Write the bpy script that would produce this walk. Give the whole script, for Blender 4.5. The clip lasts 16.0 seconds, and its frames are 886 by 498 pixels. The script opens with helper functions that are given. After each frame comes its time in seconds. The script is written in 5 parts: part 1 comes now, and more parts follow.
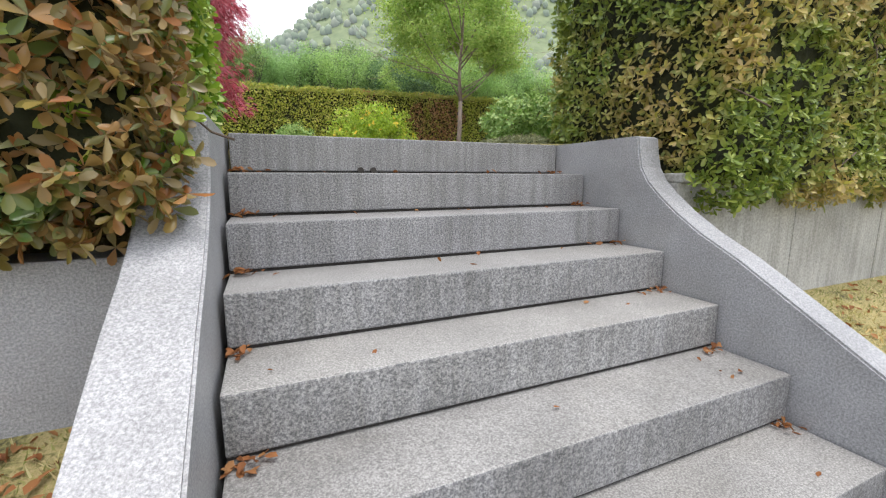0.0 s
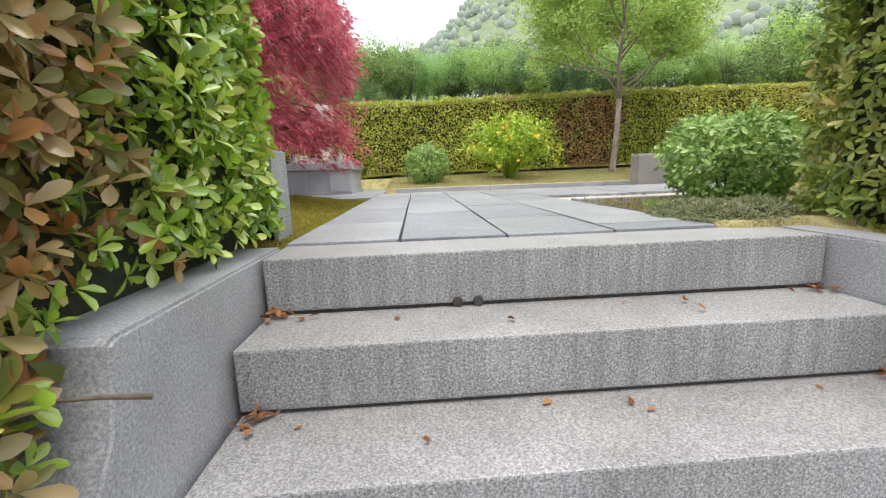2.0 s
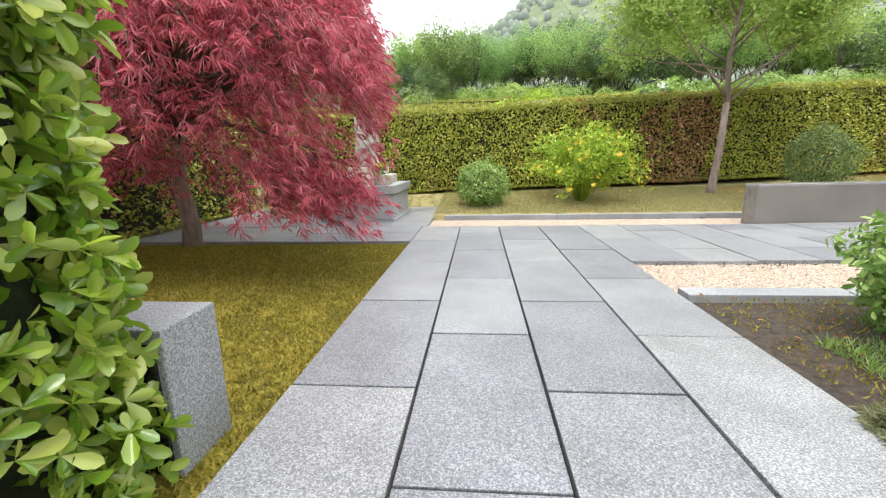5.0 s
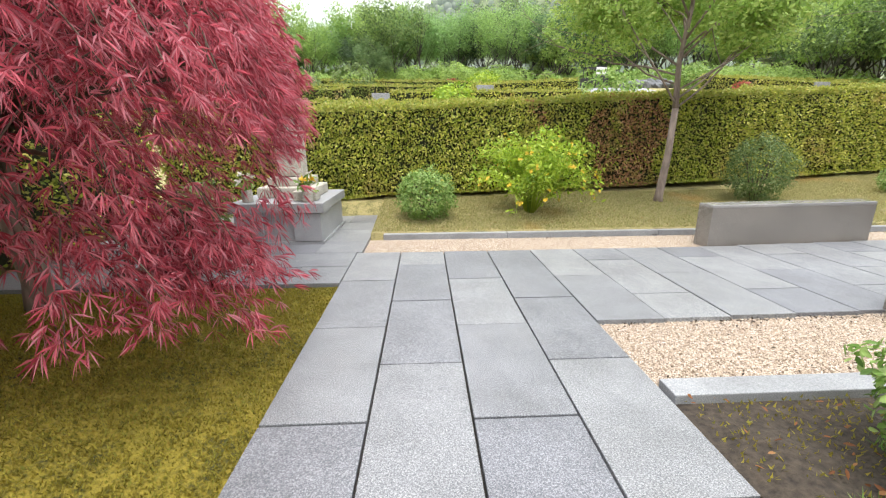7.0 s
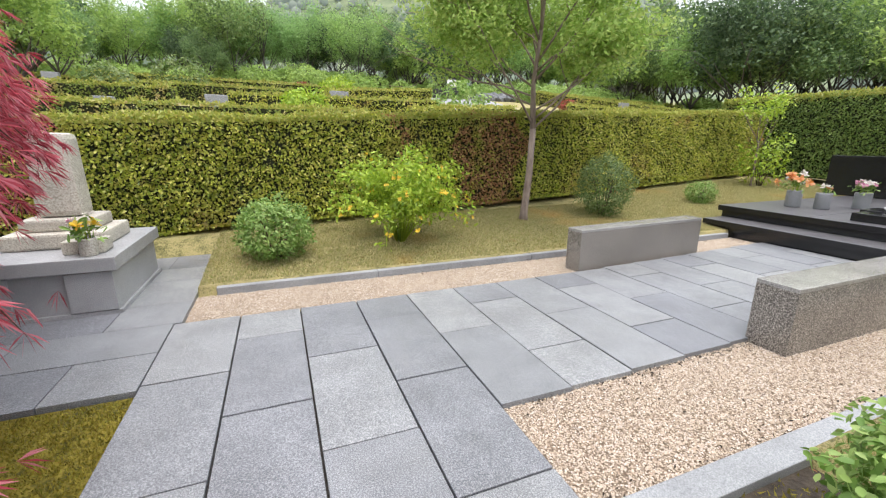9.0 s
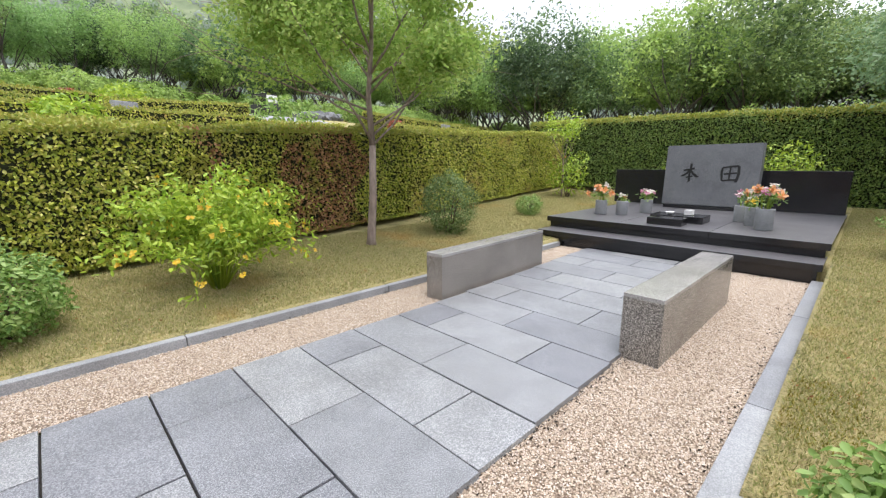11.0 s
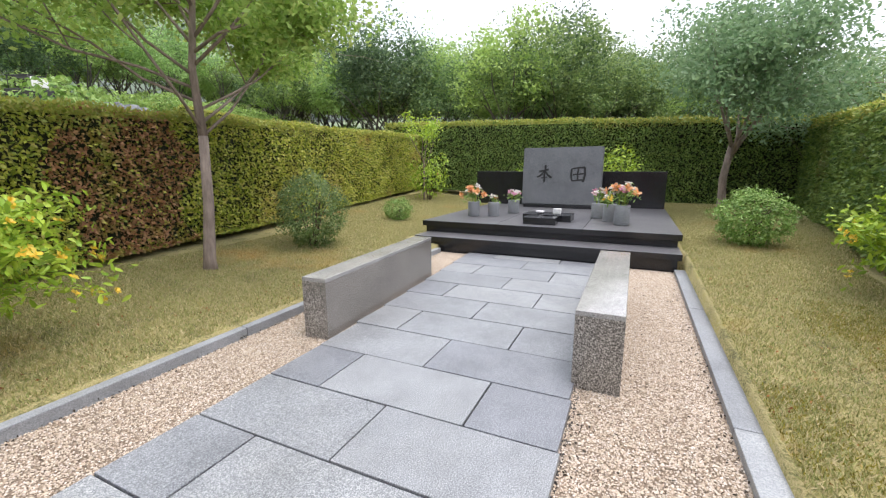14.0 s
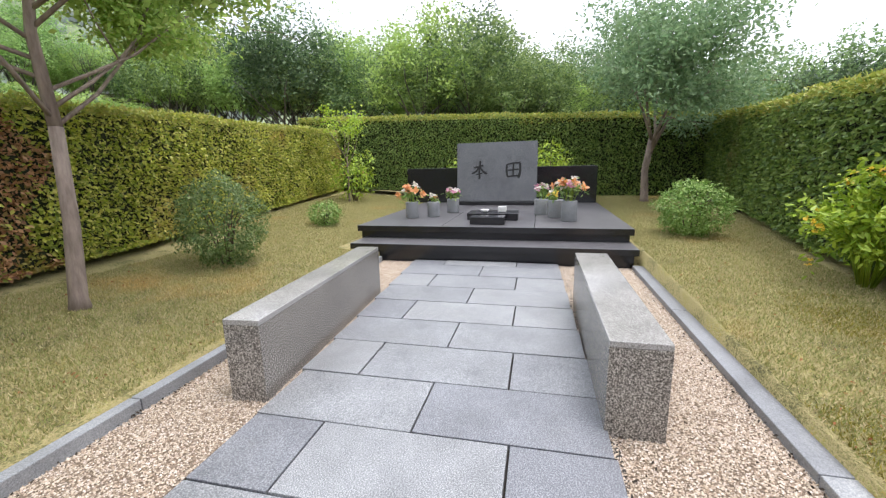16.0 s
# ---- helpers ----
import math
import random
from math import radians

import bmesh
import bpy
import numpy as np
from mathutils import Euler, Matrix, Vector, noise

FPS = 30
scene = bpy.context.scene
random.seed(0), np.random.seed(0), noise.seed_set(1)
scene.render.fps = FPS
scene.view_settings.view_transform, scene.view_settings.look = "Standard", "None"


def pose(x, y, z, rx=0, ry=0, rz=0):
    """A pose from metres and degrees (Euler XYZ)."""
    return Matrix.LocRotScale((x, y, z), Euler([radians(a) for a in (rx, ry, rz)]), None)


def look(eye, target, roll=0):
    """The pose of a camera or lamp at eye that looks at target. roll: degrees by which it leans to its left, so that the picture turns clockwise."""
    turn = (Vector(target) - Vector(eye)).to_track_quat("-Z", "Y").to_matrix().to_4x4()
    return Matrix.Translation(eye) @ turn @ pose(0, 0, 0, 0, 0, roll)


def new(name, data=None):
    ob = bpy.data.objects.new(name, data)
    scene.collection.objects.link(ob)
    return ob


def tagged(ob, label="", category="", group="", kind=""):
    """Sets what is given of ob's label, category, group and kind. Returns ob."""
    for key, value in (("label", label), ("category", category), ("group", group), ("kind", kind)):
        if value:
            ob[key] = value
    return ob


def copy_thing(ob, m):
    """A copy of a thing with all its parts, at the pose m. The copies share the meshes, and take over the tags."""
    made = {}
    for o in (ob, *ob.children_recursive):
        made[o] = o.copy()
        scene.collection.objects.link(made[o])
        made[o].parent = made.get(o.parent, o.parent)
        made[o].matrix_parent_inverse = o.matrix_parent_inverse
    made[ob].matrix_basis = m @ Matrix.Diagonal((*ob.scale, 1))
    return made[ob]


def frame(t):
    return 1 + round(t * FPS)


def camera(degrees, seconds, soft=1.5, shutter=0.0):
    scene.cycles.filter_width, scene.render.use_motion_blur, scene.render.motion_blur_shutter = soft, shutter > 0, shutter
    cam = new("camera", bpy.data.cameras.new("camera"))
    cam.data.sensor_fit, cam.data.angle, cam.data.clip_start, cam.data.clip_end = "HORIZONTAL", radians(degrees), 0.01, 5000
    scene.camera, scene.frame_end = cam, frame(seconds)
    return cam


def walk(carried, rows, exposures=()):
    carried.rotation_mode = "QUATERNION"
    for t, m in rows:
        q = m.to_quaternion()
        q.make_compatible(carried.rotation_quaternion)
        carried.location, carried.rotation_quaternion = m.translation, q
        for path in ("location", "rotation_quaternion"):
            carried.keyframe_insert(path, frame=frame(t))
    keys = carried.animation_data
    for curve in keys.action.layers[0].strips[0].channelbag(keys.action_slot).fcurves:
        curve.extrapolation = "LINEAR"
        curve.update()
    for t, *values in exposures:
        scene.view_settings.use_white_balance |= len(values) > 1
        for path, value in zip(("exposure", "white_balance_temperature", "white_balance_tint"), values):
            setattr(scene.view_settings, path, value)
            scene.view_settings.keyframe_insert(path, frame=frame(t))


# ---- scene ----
cam = camera(94.3, 16.0, 1.2)
PATH = [
    (0, (0.142, -2.251, -0.223), (0.924, -0.44, -0.555), -0.1),
    (0.5, (0.249, -1.985, -0.105), (0.876, -0.114, -0.432), -1.4),
    (1, (0.388, -1.764, -0.022), (0.814, 0.162, -0.357), -0.9),
    (1.5, (0.479, -1.599, 0.131), (0.686, 0.356, -0.237), -2.4),
    (2, (0.509, -1.322, 0.253), (0.624, 0.642, -0.109), -2.0),
    (2.5, (0.516, -1.132, 0.332), (0.609, 0.836, -0.01), -1.0),
    (3, (0.594, -0.969, 0.43), (0.509, 0.995, 0.064), -1.2),
    (3.5, (0.602, -0.819, 0.499), (0.419, 1.138, 0.129), -2.3),
    (4, (0.614, -0.669, 0.62), (0.435, 1.291, 0.267), -1.7),
    (4.2, (0.63, -0.609, 0.648), (0.426, 1.347, 0.281), -1.6),
    (6.3, (0.655, 0.066, 0.978), (0.592, 2.008, 0.504), -0.3),
    (6.5, (0.669, 0.136, 1.028), (0.627, 2.076, 0.541), -0.3),
    (7, (0.678, 0.304, 1.102), (0.763, 2.233, 0.58), -0.4),
    (7.5, (0.674, 0.475, 1.227), (0.912, 2.383, 0.68), -0.5),
    (8, (0.717, 0.641, 1.252), (1.071, 2.534, 0.712), 0.8),
    (8.5, (0.772, 0.831, 1.266), (1.281, 2.696, 0.752), 0.9),
    (9, (0.789, 1.031, 1.271), (1.502, 2.832, 0.773), 0.3),
    (9.5, (0.822, 1.19, 1.27), (1.706, 2.923, 0.806), 0.3),
    (10, (0.913, 1.348, 1.269), (1.975, 2.985, 0.829), 0.0),
    (10.2, (0.932, 1.407, 1.27), (2.067, 2.996, 0.836), -0.1),
    (12.3, (1.222, 2.056, 1.195), (2.808, 3.211, 0.807), 0.1),
    (12.5, (1.243, 2.126, 1.188), (2.855, 3.244, 0.8), 0.2),
    (13, (1.29, 2.26, 1.187), (2.964, 3.285, 0.801), 0.2),
    (13.5, (1.375, 2.333, 1.177), (3.105, 3.259, 0.792), 0.0),
    (14, (1.458, 2.423, 1.175), (3.24, 3.244, 0.786), -0.1),
    (14.5, (1.509, 2.57, 1.168), (3.333, 3.287, 0.769), -0.4),
    (15, (1.588, 2.715, 1.164), (3.448, 3.329, 0.757), -0.7),
    (15.5, (1.769, 2.841, 1.156), (3.656, 3.363, 0.748), -1.1),
    (16, (1.93, 2.958, 1.164), (3.837, 3.406, 0.762), -1.2),
]
walk(cam, [(t, look(eye, target, roll)) for t, eye, target, roll in PATH], [(0.0, 0.5, 6380, 12), (1.0, 0.66, 6400, 12), (2.5, 0.8, 6500, 11), (7.0, 0.7, 6500, 11), (9.0, 0.5, 6400, 13), (12.0, 0.46, 6250, 14), (16.0, 0.5, 6250, 14)])

# ---- sky and light: a bright overcast day ----
world = bpy.data.worlds.new("overcast_sky")
scene.world = world
world.use_nodes = True
wn, wl = world.node_tree.nodes, world.node_tree.links
wn.clear()
w_out = wn.new("ShaderNodeOutputWorld")
sky = wn.new("ShaderNodeTexSky")
sky.sky_type, sky.sun_disc = "NISHITA", False
sky.sun_elevation, sky.sun_rotation = radians(76), radians(200)
sky.dust_density = 6.0
w_sky = wn.new("ShaderNodeBackground")
w_sky.inputs["Strength"].default_value = 0.05
wl.new(sky.outputs[0], w_sky.inputs["Color"])
w_coord = wn.new("ShaderNodeTexCoord")
w_noise = wn.new("ShaderNodeTexNoise")
w_noise.inputs["Scale"].default_value, w_noise.inputs["Detail"].default_value = 2.2, 5.0
wl.new(w_coord.outputs["Generated"], w_noise.inputs["Vector"])
w_ramp = wn.new("ShaderNodeValToRGB")
w_ramp.color_ramp.elements[0].position, w_ramp.color_ramp.elements[0].color = 0.3, (0.70, 0.73, 0.77, 1)
w_ramp.color_ramp.elements[1].position, w_ramp.color_ramp.elements[1].color = 0.72, (1.0, 1.0, 1.0, 1)
wl.new(w_noise.outputs["Fac"], w_ramp.inputs["Fac"])
w_axis = wn.new("ShaderNodeSeparateXYZ")
wl.new(w_coord.outputs["Generated"], w_axis.inputs[0])
w_lift = wn.new("ShaderNodeMapRange")
w_lift.inputs["From Min"].default_value, w_lift.inputs["From Max"].default_value = 0.1, 0.75
w_lift.inputs["To Min"].default_value, w_lift.inputs["To Max"].default_value = 0.72, 1.12
wl.new(w_axis.outputs["Z"], w_lift.inputs["Value"])
w_shade = wn.new("ShaderNodeVectorMath")
w_shade.operation = "SCALE"
wl.new(w_ramp.outputs["Color"], w_shade.inputs[0])
wl.new(w_lift.outputs[0], w_shade.inputs["Scale"])
w_cloud = wn.new("ShaderNodeBackground")
w_cloud.inputs["Strength"].default_value = 1.35
wl.new(w_shade.outputs[0], w_cloud.inputs["Color"])
w_add = wn.new("ShaderNodeAddShader")
wl.new(w_sky.outputs[0], w_add.inputs[0])
wl.new(w_cloud.outputs[0], w_add.inputs[1])
wl.new(w_add.outputs[0], w_out.inputs["Surface"])
sun_data = bpy.data.lights.new("sun", "SUN")
sun_data.energy, sun_data.angle, sun_data.color = 1.5, radians(25), (1.0, 0.97, 0.92)
sun = new("sun", sun_data)
sun.matrix_world = pose(0, 0, 30, 14, 0, 20)


# ---- materials ----
def nodes_of(name):
    m = bpy.data.materials.new(name)
    m.use_nodes = True
    return m, m.node_tree.nodes, m.node_tree.links, m.node_tree.nodes["Principled BSDF"]


def ramp(n, l, source, stops):
    r = n.new("ShaderNodeValToRGB")
    e = r.color_ramp.elements
    while len(e) < len(stops):
        e.new(0.5)
    for el, (p, c) in zip(e, stops):
        el.position, el.color = p, (*c, 1)
    l.new(source, r.inputs["Fac"])
    return r.outputs["Color"]


def tex_noise(n, l, scale, detail=4.0, stretch=None, rough=0.6):
    co = n.new("ShaderNodeTexCoord").outputs["Object"]
    if stretch:
        mp = n.new("ShaderNodeMapping")
        mp.inputs["Scale"].default_value = stretch
        l.new(co, mp.inputs["Vector"])
        co = mp.outputs["Vector"]
    t = n.new("ShaderNodeTexNoise")
    t.inputs["Scale"].default_value, t.inputs["Detail"].default_value, t.inputs["Roughness"].default_value = scale, detail, rough
    l.new(co, t.inputs["Vector"])
    return t.outputs["Fac"]


def blend(n, l, kind, fac, a, b):
    x = n.new("ShaderNodeMix")
    x.data_type, x.blend_type = "RGBA", kind
    for socket, value in ((x.inputs["Factor"], fac), (x.inputs["A"], a), (x.inputs["B"], b)):
        if isinstance(value, (int, float)):
            socket.default_value = value
        elif isinstance(value, tuple):
            socket.default_value = (*value, 1)
        else:
            l.new(value, socket)
    return x.outputs["Result"]


def add_bump(n, l, bsdf, height, strength, distance):
    b = n.new("ShaderNodeBump")
    b.inputs["Strength"].default_value, b.inputs["Distance"].default_value = strength, distance
    l.new(height, b.inputs["Height"])
    l.new(b.outputs["Normal"], bsdf.inputs["Normal"])


def granite(name, dark, mid, light, grain=260.0, rough=0.55, stain=0.5, streak=0.0, vary=0.12, bump=0.25, tint=(0.32, 0.29, 0.22), coat=0.0):
    """Crystalline stone: fine speckle, soft clouds, weather stains."""
    m, n, l, b = nodes_of(name)
    speck = ramp(n, l, tex_noise(n, l, grain, 2.0, None, 0.8), ((0.34, dark), (0.5, mid), (0.66, light)))
    cloud = ramp(n, l, tex_noise(n, l, 3.0, 6.0), ((0.3, (0.78, 0.78, 0.78)), (0.7, (1.12, 1.12, 1.12))))
    c = blend(n, l, "MULTIPLY", 1.0, speck, cloud)
    stains = ramp(n, l, tex_noise(n, l, 1.3, 7.0, None, 0.7), ((0.5, (0, 0, 0)), (0.75, (1, 1, 1))))
    f = n.new("ShaderNodeMath")
    f.operation = "MULTIPLY"
    f.inputs[1].default_value = stain
    l.new(stains, f.inputs[0])
    c = blend(n, l, "MULTIPLY", f.outputs[0], c, tuple(0.45 + t for t in tint))
    if streak:
        s = ramp(n, l, tex_noise(n, l, 1.0, 4.0, (22, 22, 1.2)), ((0.42, (1, 1, 1)), (0.72, (1 - streak, 1 - streak, 1 - streak * 1.08))))
        c = blend(n, l, "MULTIPLY", 1.0, c, s)
    if vary:
        o = n.new("ShaderNodeObjectInfo")
        v = ramp(n, l, o.outputs["Random"], ((0.0, (1 - vary, 1 - vary, 1 - vary * 0.8)), (0.5, (1.0, 1.0, 1.0)), (1.0, (1 + vary, 1 + vary * 0.95, 1 + vary * 0.8))))
        c = blend(n, l, "MULTIPLY", 1.0, c, v)
    l.new(c, b.inputs["Base Color"])
    b.inputs["Roughness"].default_value = rough
    b.inputs["Coat Weight"].default_value = coat
    b.inputs["Coat Roughness"].default_value = 0.08
    if bump:
        add_bump(n, l, b, tex_noise(n, l, grain * 0.6, 3.0), bump, 0.004)
    return m


def plain(name, a, b2, scale=30.0, rough=0.7, bump=0.2, distance=0.004, stretch=None, metal=0.0):
    m, n, l, b = nodes_of(name)
    fine = tex_noise(n, l, scale, 5.0, stretch)
    l.new(ramp(n, l, fine, ((0.3, a), (0.7, b2))), b.inputs["Base Color"])
    b.inputs["Roughness"].default_value, b.inputs["Metallic"].default_value = rough, metal
    if bump:
        add_bump(n, l, b, fine, bump, distance)
    return m


def leafy(name, colours, patch=None, patch_scale=1.6, patch_at=(0.55, 0.66), rough=0.45, sheen=0.35, vary=0.0):
    """Leaves: every leaf takes its own tone; patch colours come in clusters."""
    m, n, l, b = nodes_of(name)
    g = n.new("ShaderNodeNewGeometry")
    k = len(colours) - 1
    c = ramp(n, l, g.outputs["Random Per Island"], tuple((i / k, col) for i, col in enumerate(colours)))
    if patch:
        c2 = ramp(n, l, g.outputs["Random Per Island"], tuple((i / (len(patch) - 1), col) for i, col in enumerate(patch)))
        f = ramp(n, l, tex_noise(n, l, patch_scale, 3.0), ((patch_at[0], (0, 0, 0)), (patch_at[1], (1, 1, 1))))
        c = blend(n, l, "MIX", f, c, c2)
    if vary:
        o = n.new("ShaderNodeObjectInfo")
        v = ramp(n, l, o.outputs["Random"], ((0.0, (1 - vary, 1 - vary, 1 - vary * 0.8)), (0.35, (0.85, 0.95, 0.95)), (0.7, (1.15, 1.1, 0.8)), (1.0, (1 + vary * 0.3, 1 + vary * 0.2, 0.9))))
        c = blend(n, l, "MULTIPLY", 1.0, c, v)
    l.new(c, b.inputs["Base Color"])
    b.inputs["Roughness"].default_value = rough
    b.inputs["Specular IOR Level"].default_value = 0.5
    tr = n.new("ShaderNodeBsdfTranslucent")
    l.new(c, tr.inputs["Color"])
    mix = n.new("ShaderNodeMixShader")
    mix.inputs["Fac"].default_value = sheen
    l.new(b.outputs[0], mix.inputs[1])
    l.new(tr.outputs[0], mix.inputs[2])
    l.new(mix.outputs[0], n["Material Output"].inputs["Surface"])
    return m


M = {}
M["step"] = granite("chiselled_step_granite", (0.095, 0.097, 0.103), (0.225, 0.228, 0.235), (0.4, 0.4, 0.396), 140, 0.62, 0.5, 0.32, 0.10, 0.5, (0.36, 0.34, 0.3))
M["wing"] = granite("wing_wall_granite", (0.19, 0.195, 0.205), (0.29, 0.297, 0.31), (0.4, 0.405, 0.415), 140, 0.5, 0.6, 0.0, 0.05, 0.25)
M["paver"] = granite("paver_granite", (0.1, 0.108, 0.118), (0.205, 0.217, 0.231), (0.41, 0.417, 0.428), 180, 0.4, 0.35, 0.0, 0.2, 0.25)
M["kerb"] = granite("kerb_granite", (0.175, 0.186, 0.197), (0.262, 0.276, 0.291), (0.36, 0.37, 0.382), 180, 0.5, 0.3, 0.0, 0.1, 0.2)
M["bench"] = granite("bench_granite", (0.04, 0.036, 0.032), (0.18, 0.166, 0.148), (0.5, 0.465, 0.42), 130, 0.2, 0.3, 0.0, 0.03, 0.05)
M["black"] = granite("black_granite", (0.006, 0.006, 0.007), (0.014, 0.014, 0.016), (0.035, 0.035, 0.037), 300, 0.16, 0.2, 0.0, 0.05, 0.05)
M["deck"] = granite("dark_deck_granite", (0.055, 0.054, 0.058), (0.11, 0.108, 0.114), (0.19, 0.188, 0.195), 240, 0.33, 0.2, 0.0, 0.1, 0.1)
M["stone"] = granite("headstone_granite", (0.06, 0.064, 0.07), (0.135, 0.142, 0.152), (0.25, 0.255, 0.265), 110, 0.5, 0.4, 0.0, 0.0, 0.3)
M["grey"] = granite("grey_granite", (0.11, 0.115, 0.12), (0.24, 0.25, 0.26), (0.42, 0.43, 0.44), 160, 0.5, 0.3, 0.0, 0.1, 0.2)
M["cream"] = granite("cream_stone", (0.28, 0.26, 0.22), (0.48, 0.45, 0.39), (0.62, 0.6, 0.54), 90, 0.7, 0.4, 0.0, 0.08, 0.3)
M["concrete"] = granite("concrete", (0.30, 0.30, 0.28), (0.40, 0.40, 0.38), (0.5, 0.5, 0.47), 60, 0.8, 0.5, 0.3, 0.0, 0.2)
M["carved"] = plain("carved_stroke", (0.006, 0.006, 0.007), (0.014, 0.014, 0.015), 60, 0.4)
M["joint"] = plain("joint_earth", (0.02, 0.018, 0.015), (0.05, 0.045, 0.04), 40, 0.9, 0.4)
M["bark"] = plain("grey_brown_bark", (0.156, 0.118, 0.0962), (0.328, 0.259, 0.215), 22, 0.85, 0.7, 0.01, (1, 1, 0.25))
M["bark_dark"] = plain("dark_bark", (0.05, 0.045, 0.04), (0.13, 0.115, 0.1), 20, 0.9, 0.7, 0.01, (1, 1, 0.25))
M["twig"] = plain("twig", (0.06, 0.045, 0.03), (0.14, 0.1, 0.07), 50, 0.85)
# near-black fill: the shade inside foliage is put into this colour
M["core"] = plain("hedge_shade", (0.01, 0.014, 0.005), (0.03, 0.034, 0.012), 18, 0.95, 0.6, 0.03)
M["soil"] = plain("dark_soil", (0.024, 0.0192, 0.0144), (0.084, 0.066, 0.048), 35, 0.95, 1.0, 0.02)
# bed toned darker than its pebbles, as the shade in their gaps
M["gravel"] = plain("gravel_bed", (0.149, 0.11, 0.0762), (0.345, 0.27, 0.202), 90, 0.9, 1.0, 0.02)
M["asphalt"] = plain("asphalt", (0.24, 0.24, 0.25), (0.34, 0.34, 0.35), 40, 0.9, 0.3)
M["white"] = plain("white_paint", (0.62, 0.62, 0.62), (0.78, 0.78, 0.77), 20, 0.4, 0.0)
M["dark"] = plain("dark_plastic", (0.015, 0.015, 0.017), (0.04, 0.04, 0.042), 20, 0.5, 0.0)


def ground_material(name, stops, fine=120.0, patch=1.1, rough=0.95):
    m, n, l, b = nodes_of(name)
    mixed = n.new("ShaderNodeMath")
    mixed.operation = "MULTIPLY_ADD"
    mixed.inputs[1].default_value = 0.45
    l.new(tex_noise(n, l, fine, 4.0), mixed.inputs[0])
    sc = n.new("ShaderNodeMath")
    sc.operation = "MULTIPLY"
    sc.inputs[1].default_value = 0.55
    l.new(tex_noise(n, l, patch, 6.0, None, 0.65), sc.inputs[0])
    l.new(sc.outputs[0], mixed.inputs[2])
    l.new(ramp(n, l, mixed.outputs[0], stops), b.inputs["Base Color"])
    b.inputs["Roughness"].default_value = rough
    add_bump(n, l, b, tex_noise(n, l, fine, 5.0), 0.9, 0.02)
    return m


def wooded_far(m):
    """Turf gives way to the woodland floor on the hills."""
    n, l = m.node_tree.nodes, m.node_tree.links
    b = n["Principled BSDF"]
    old = b.inputs["Base Color"].links[0].from_socket
    far = n.new("ShaderNodeVectorMath")
    far.operation = "LENGTH"
    l.new(n.new("ShaderNodeTexCoord").outputs["Object"], far.inputs[0])
    rng_node = n.new("ShaderNodeMapRange")
    rng_node.inputs["From Min"].default_value, rng_node.inputs["From Max"].default_value = 60.0, 95.0
    l.new(far.outputs["Value"], rng_node.inputs["Value"])
    floor_tone = ramp(n, l, tex_noise(n, l, 0.08, 5.0), ((0.3, (0.1, 0.14, 0.075)), (0.7, (0.2, 0.24, 0.13))))
    l.new(blend(n, l, "MIX", rng_node.outputs[0], old, floor_tone), b.inputs["Base Color"])


M["ground"] = ground_material("turf", ((0.38, (0.0945, 0.0855, 0.0373)), (0.45, (0.23, 0.214, 0.0776)), (0.52, (0.392, 0.324, 0.155)), (0.58, (0.27, 0.259, 0.0854)), (0.66, (0.432, 0.285, 0.0776))), 70.0, 4.0)
wooded_far(M["ground"])
M["moss"] = ground_material("golden_moss", ((0.36, (0.0329, 0.0366, 0.00714)), (0.44, (0.132, 0.113, 0.0119)), (0.52, (0.264, 0.213, 0.0238)), (0.6, (0.171, 0.146, 0.0179)), (0.7, (0.079, 0.0533, 0.0119))), 45.0, 3.5)
M["blade"] = leafy("grass_blades", ((0.163, 0.186, 0.0526), (0.375, 0.36, 0.134), (0.625, 0.516, 0.316), (0.25, 0.3, 0.0826), (0.5, 0.432, 0.196)), ((0.525, 0.348, 0.105), (0.625, 0.456, 0.196), (0.3, 0.24, 0.075)), 0.7, (0.56, 0.7), 0.7)
M["moss_tuft"] = leafy("moss_tufts", ((0.114, 0.0994, 0.011), (0.255, 0.21, 0.0229), (0.34, 0.29, 0.0366), (0.189, 0.2, 0.0275)), None, rough=0.8)
M["pebble"] = leafy("pebbles", ((0.146, 0.0999, 0.0665), (0.419, 0.338, 0.247), (0.565, 0.483, 0.38), (0.273, 0.196, 0.133), (0.638, 0.574, 0.503), (0.401, 0.301, 0.21)), None, rough=0.8, sheen=0.0)
M["hedge_n"] = leafy("beech_hedge_leaves", ((0.122, 0.171, 0.022), (0.329, 0.403, 0.0427), (0.537, 0.561, 0.0732), (0.659, 0.61, 0.159), (0.244, 0.317, 0.0366)), ((0.512, 0.317, 0.122), (0.61, 0.512, 0.146), (0.439, 0.415, 0.0732), (0.293, 0.329, 0.0366)), 0.9, (0.56, 0.68))
M["hedge_brown"] = leafy("russet_hedge_leaves", ((0.23, 0.103, 0.046), (0.437, 0.218, 0.103), (0.575, 0.345, 0.172), (0.345, 0.172, 0.0805), (0.276, 0.253, 0.0575)), ((0.253, 0.299, 0.0345), (0.391, 0.345, 0.069)), 1.7, (0.56, 0.66))
M["hedge_e"] = leafy("dark_hedge_leaves", ((0.065, 0.13, 0.0286), (0.169, 0.273, 0.0585), (0.325, 0.429, 0.104), (0.13, 0.208, 0.0455)), ((0.26, 0.195, 0.065), (0.208, 0.286, 0.065)), 0.8, (0.62, 0.74))
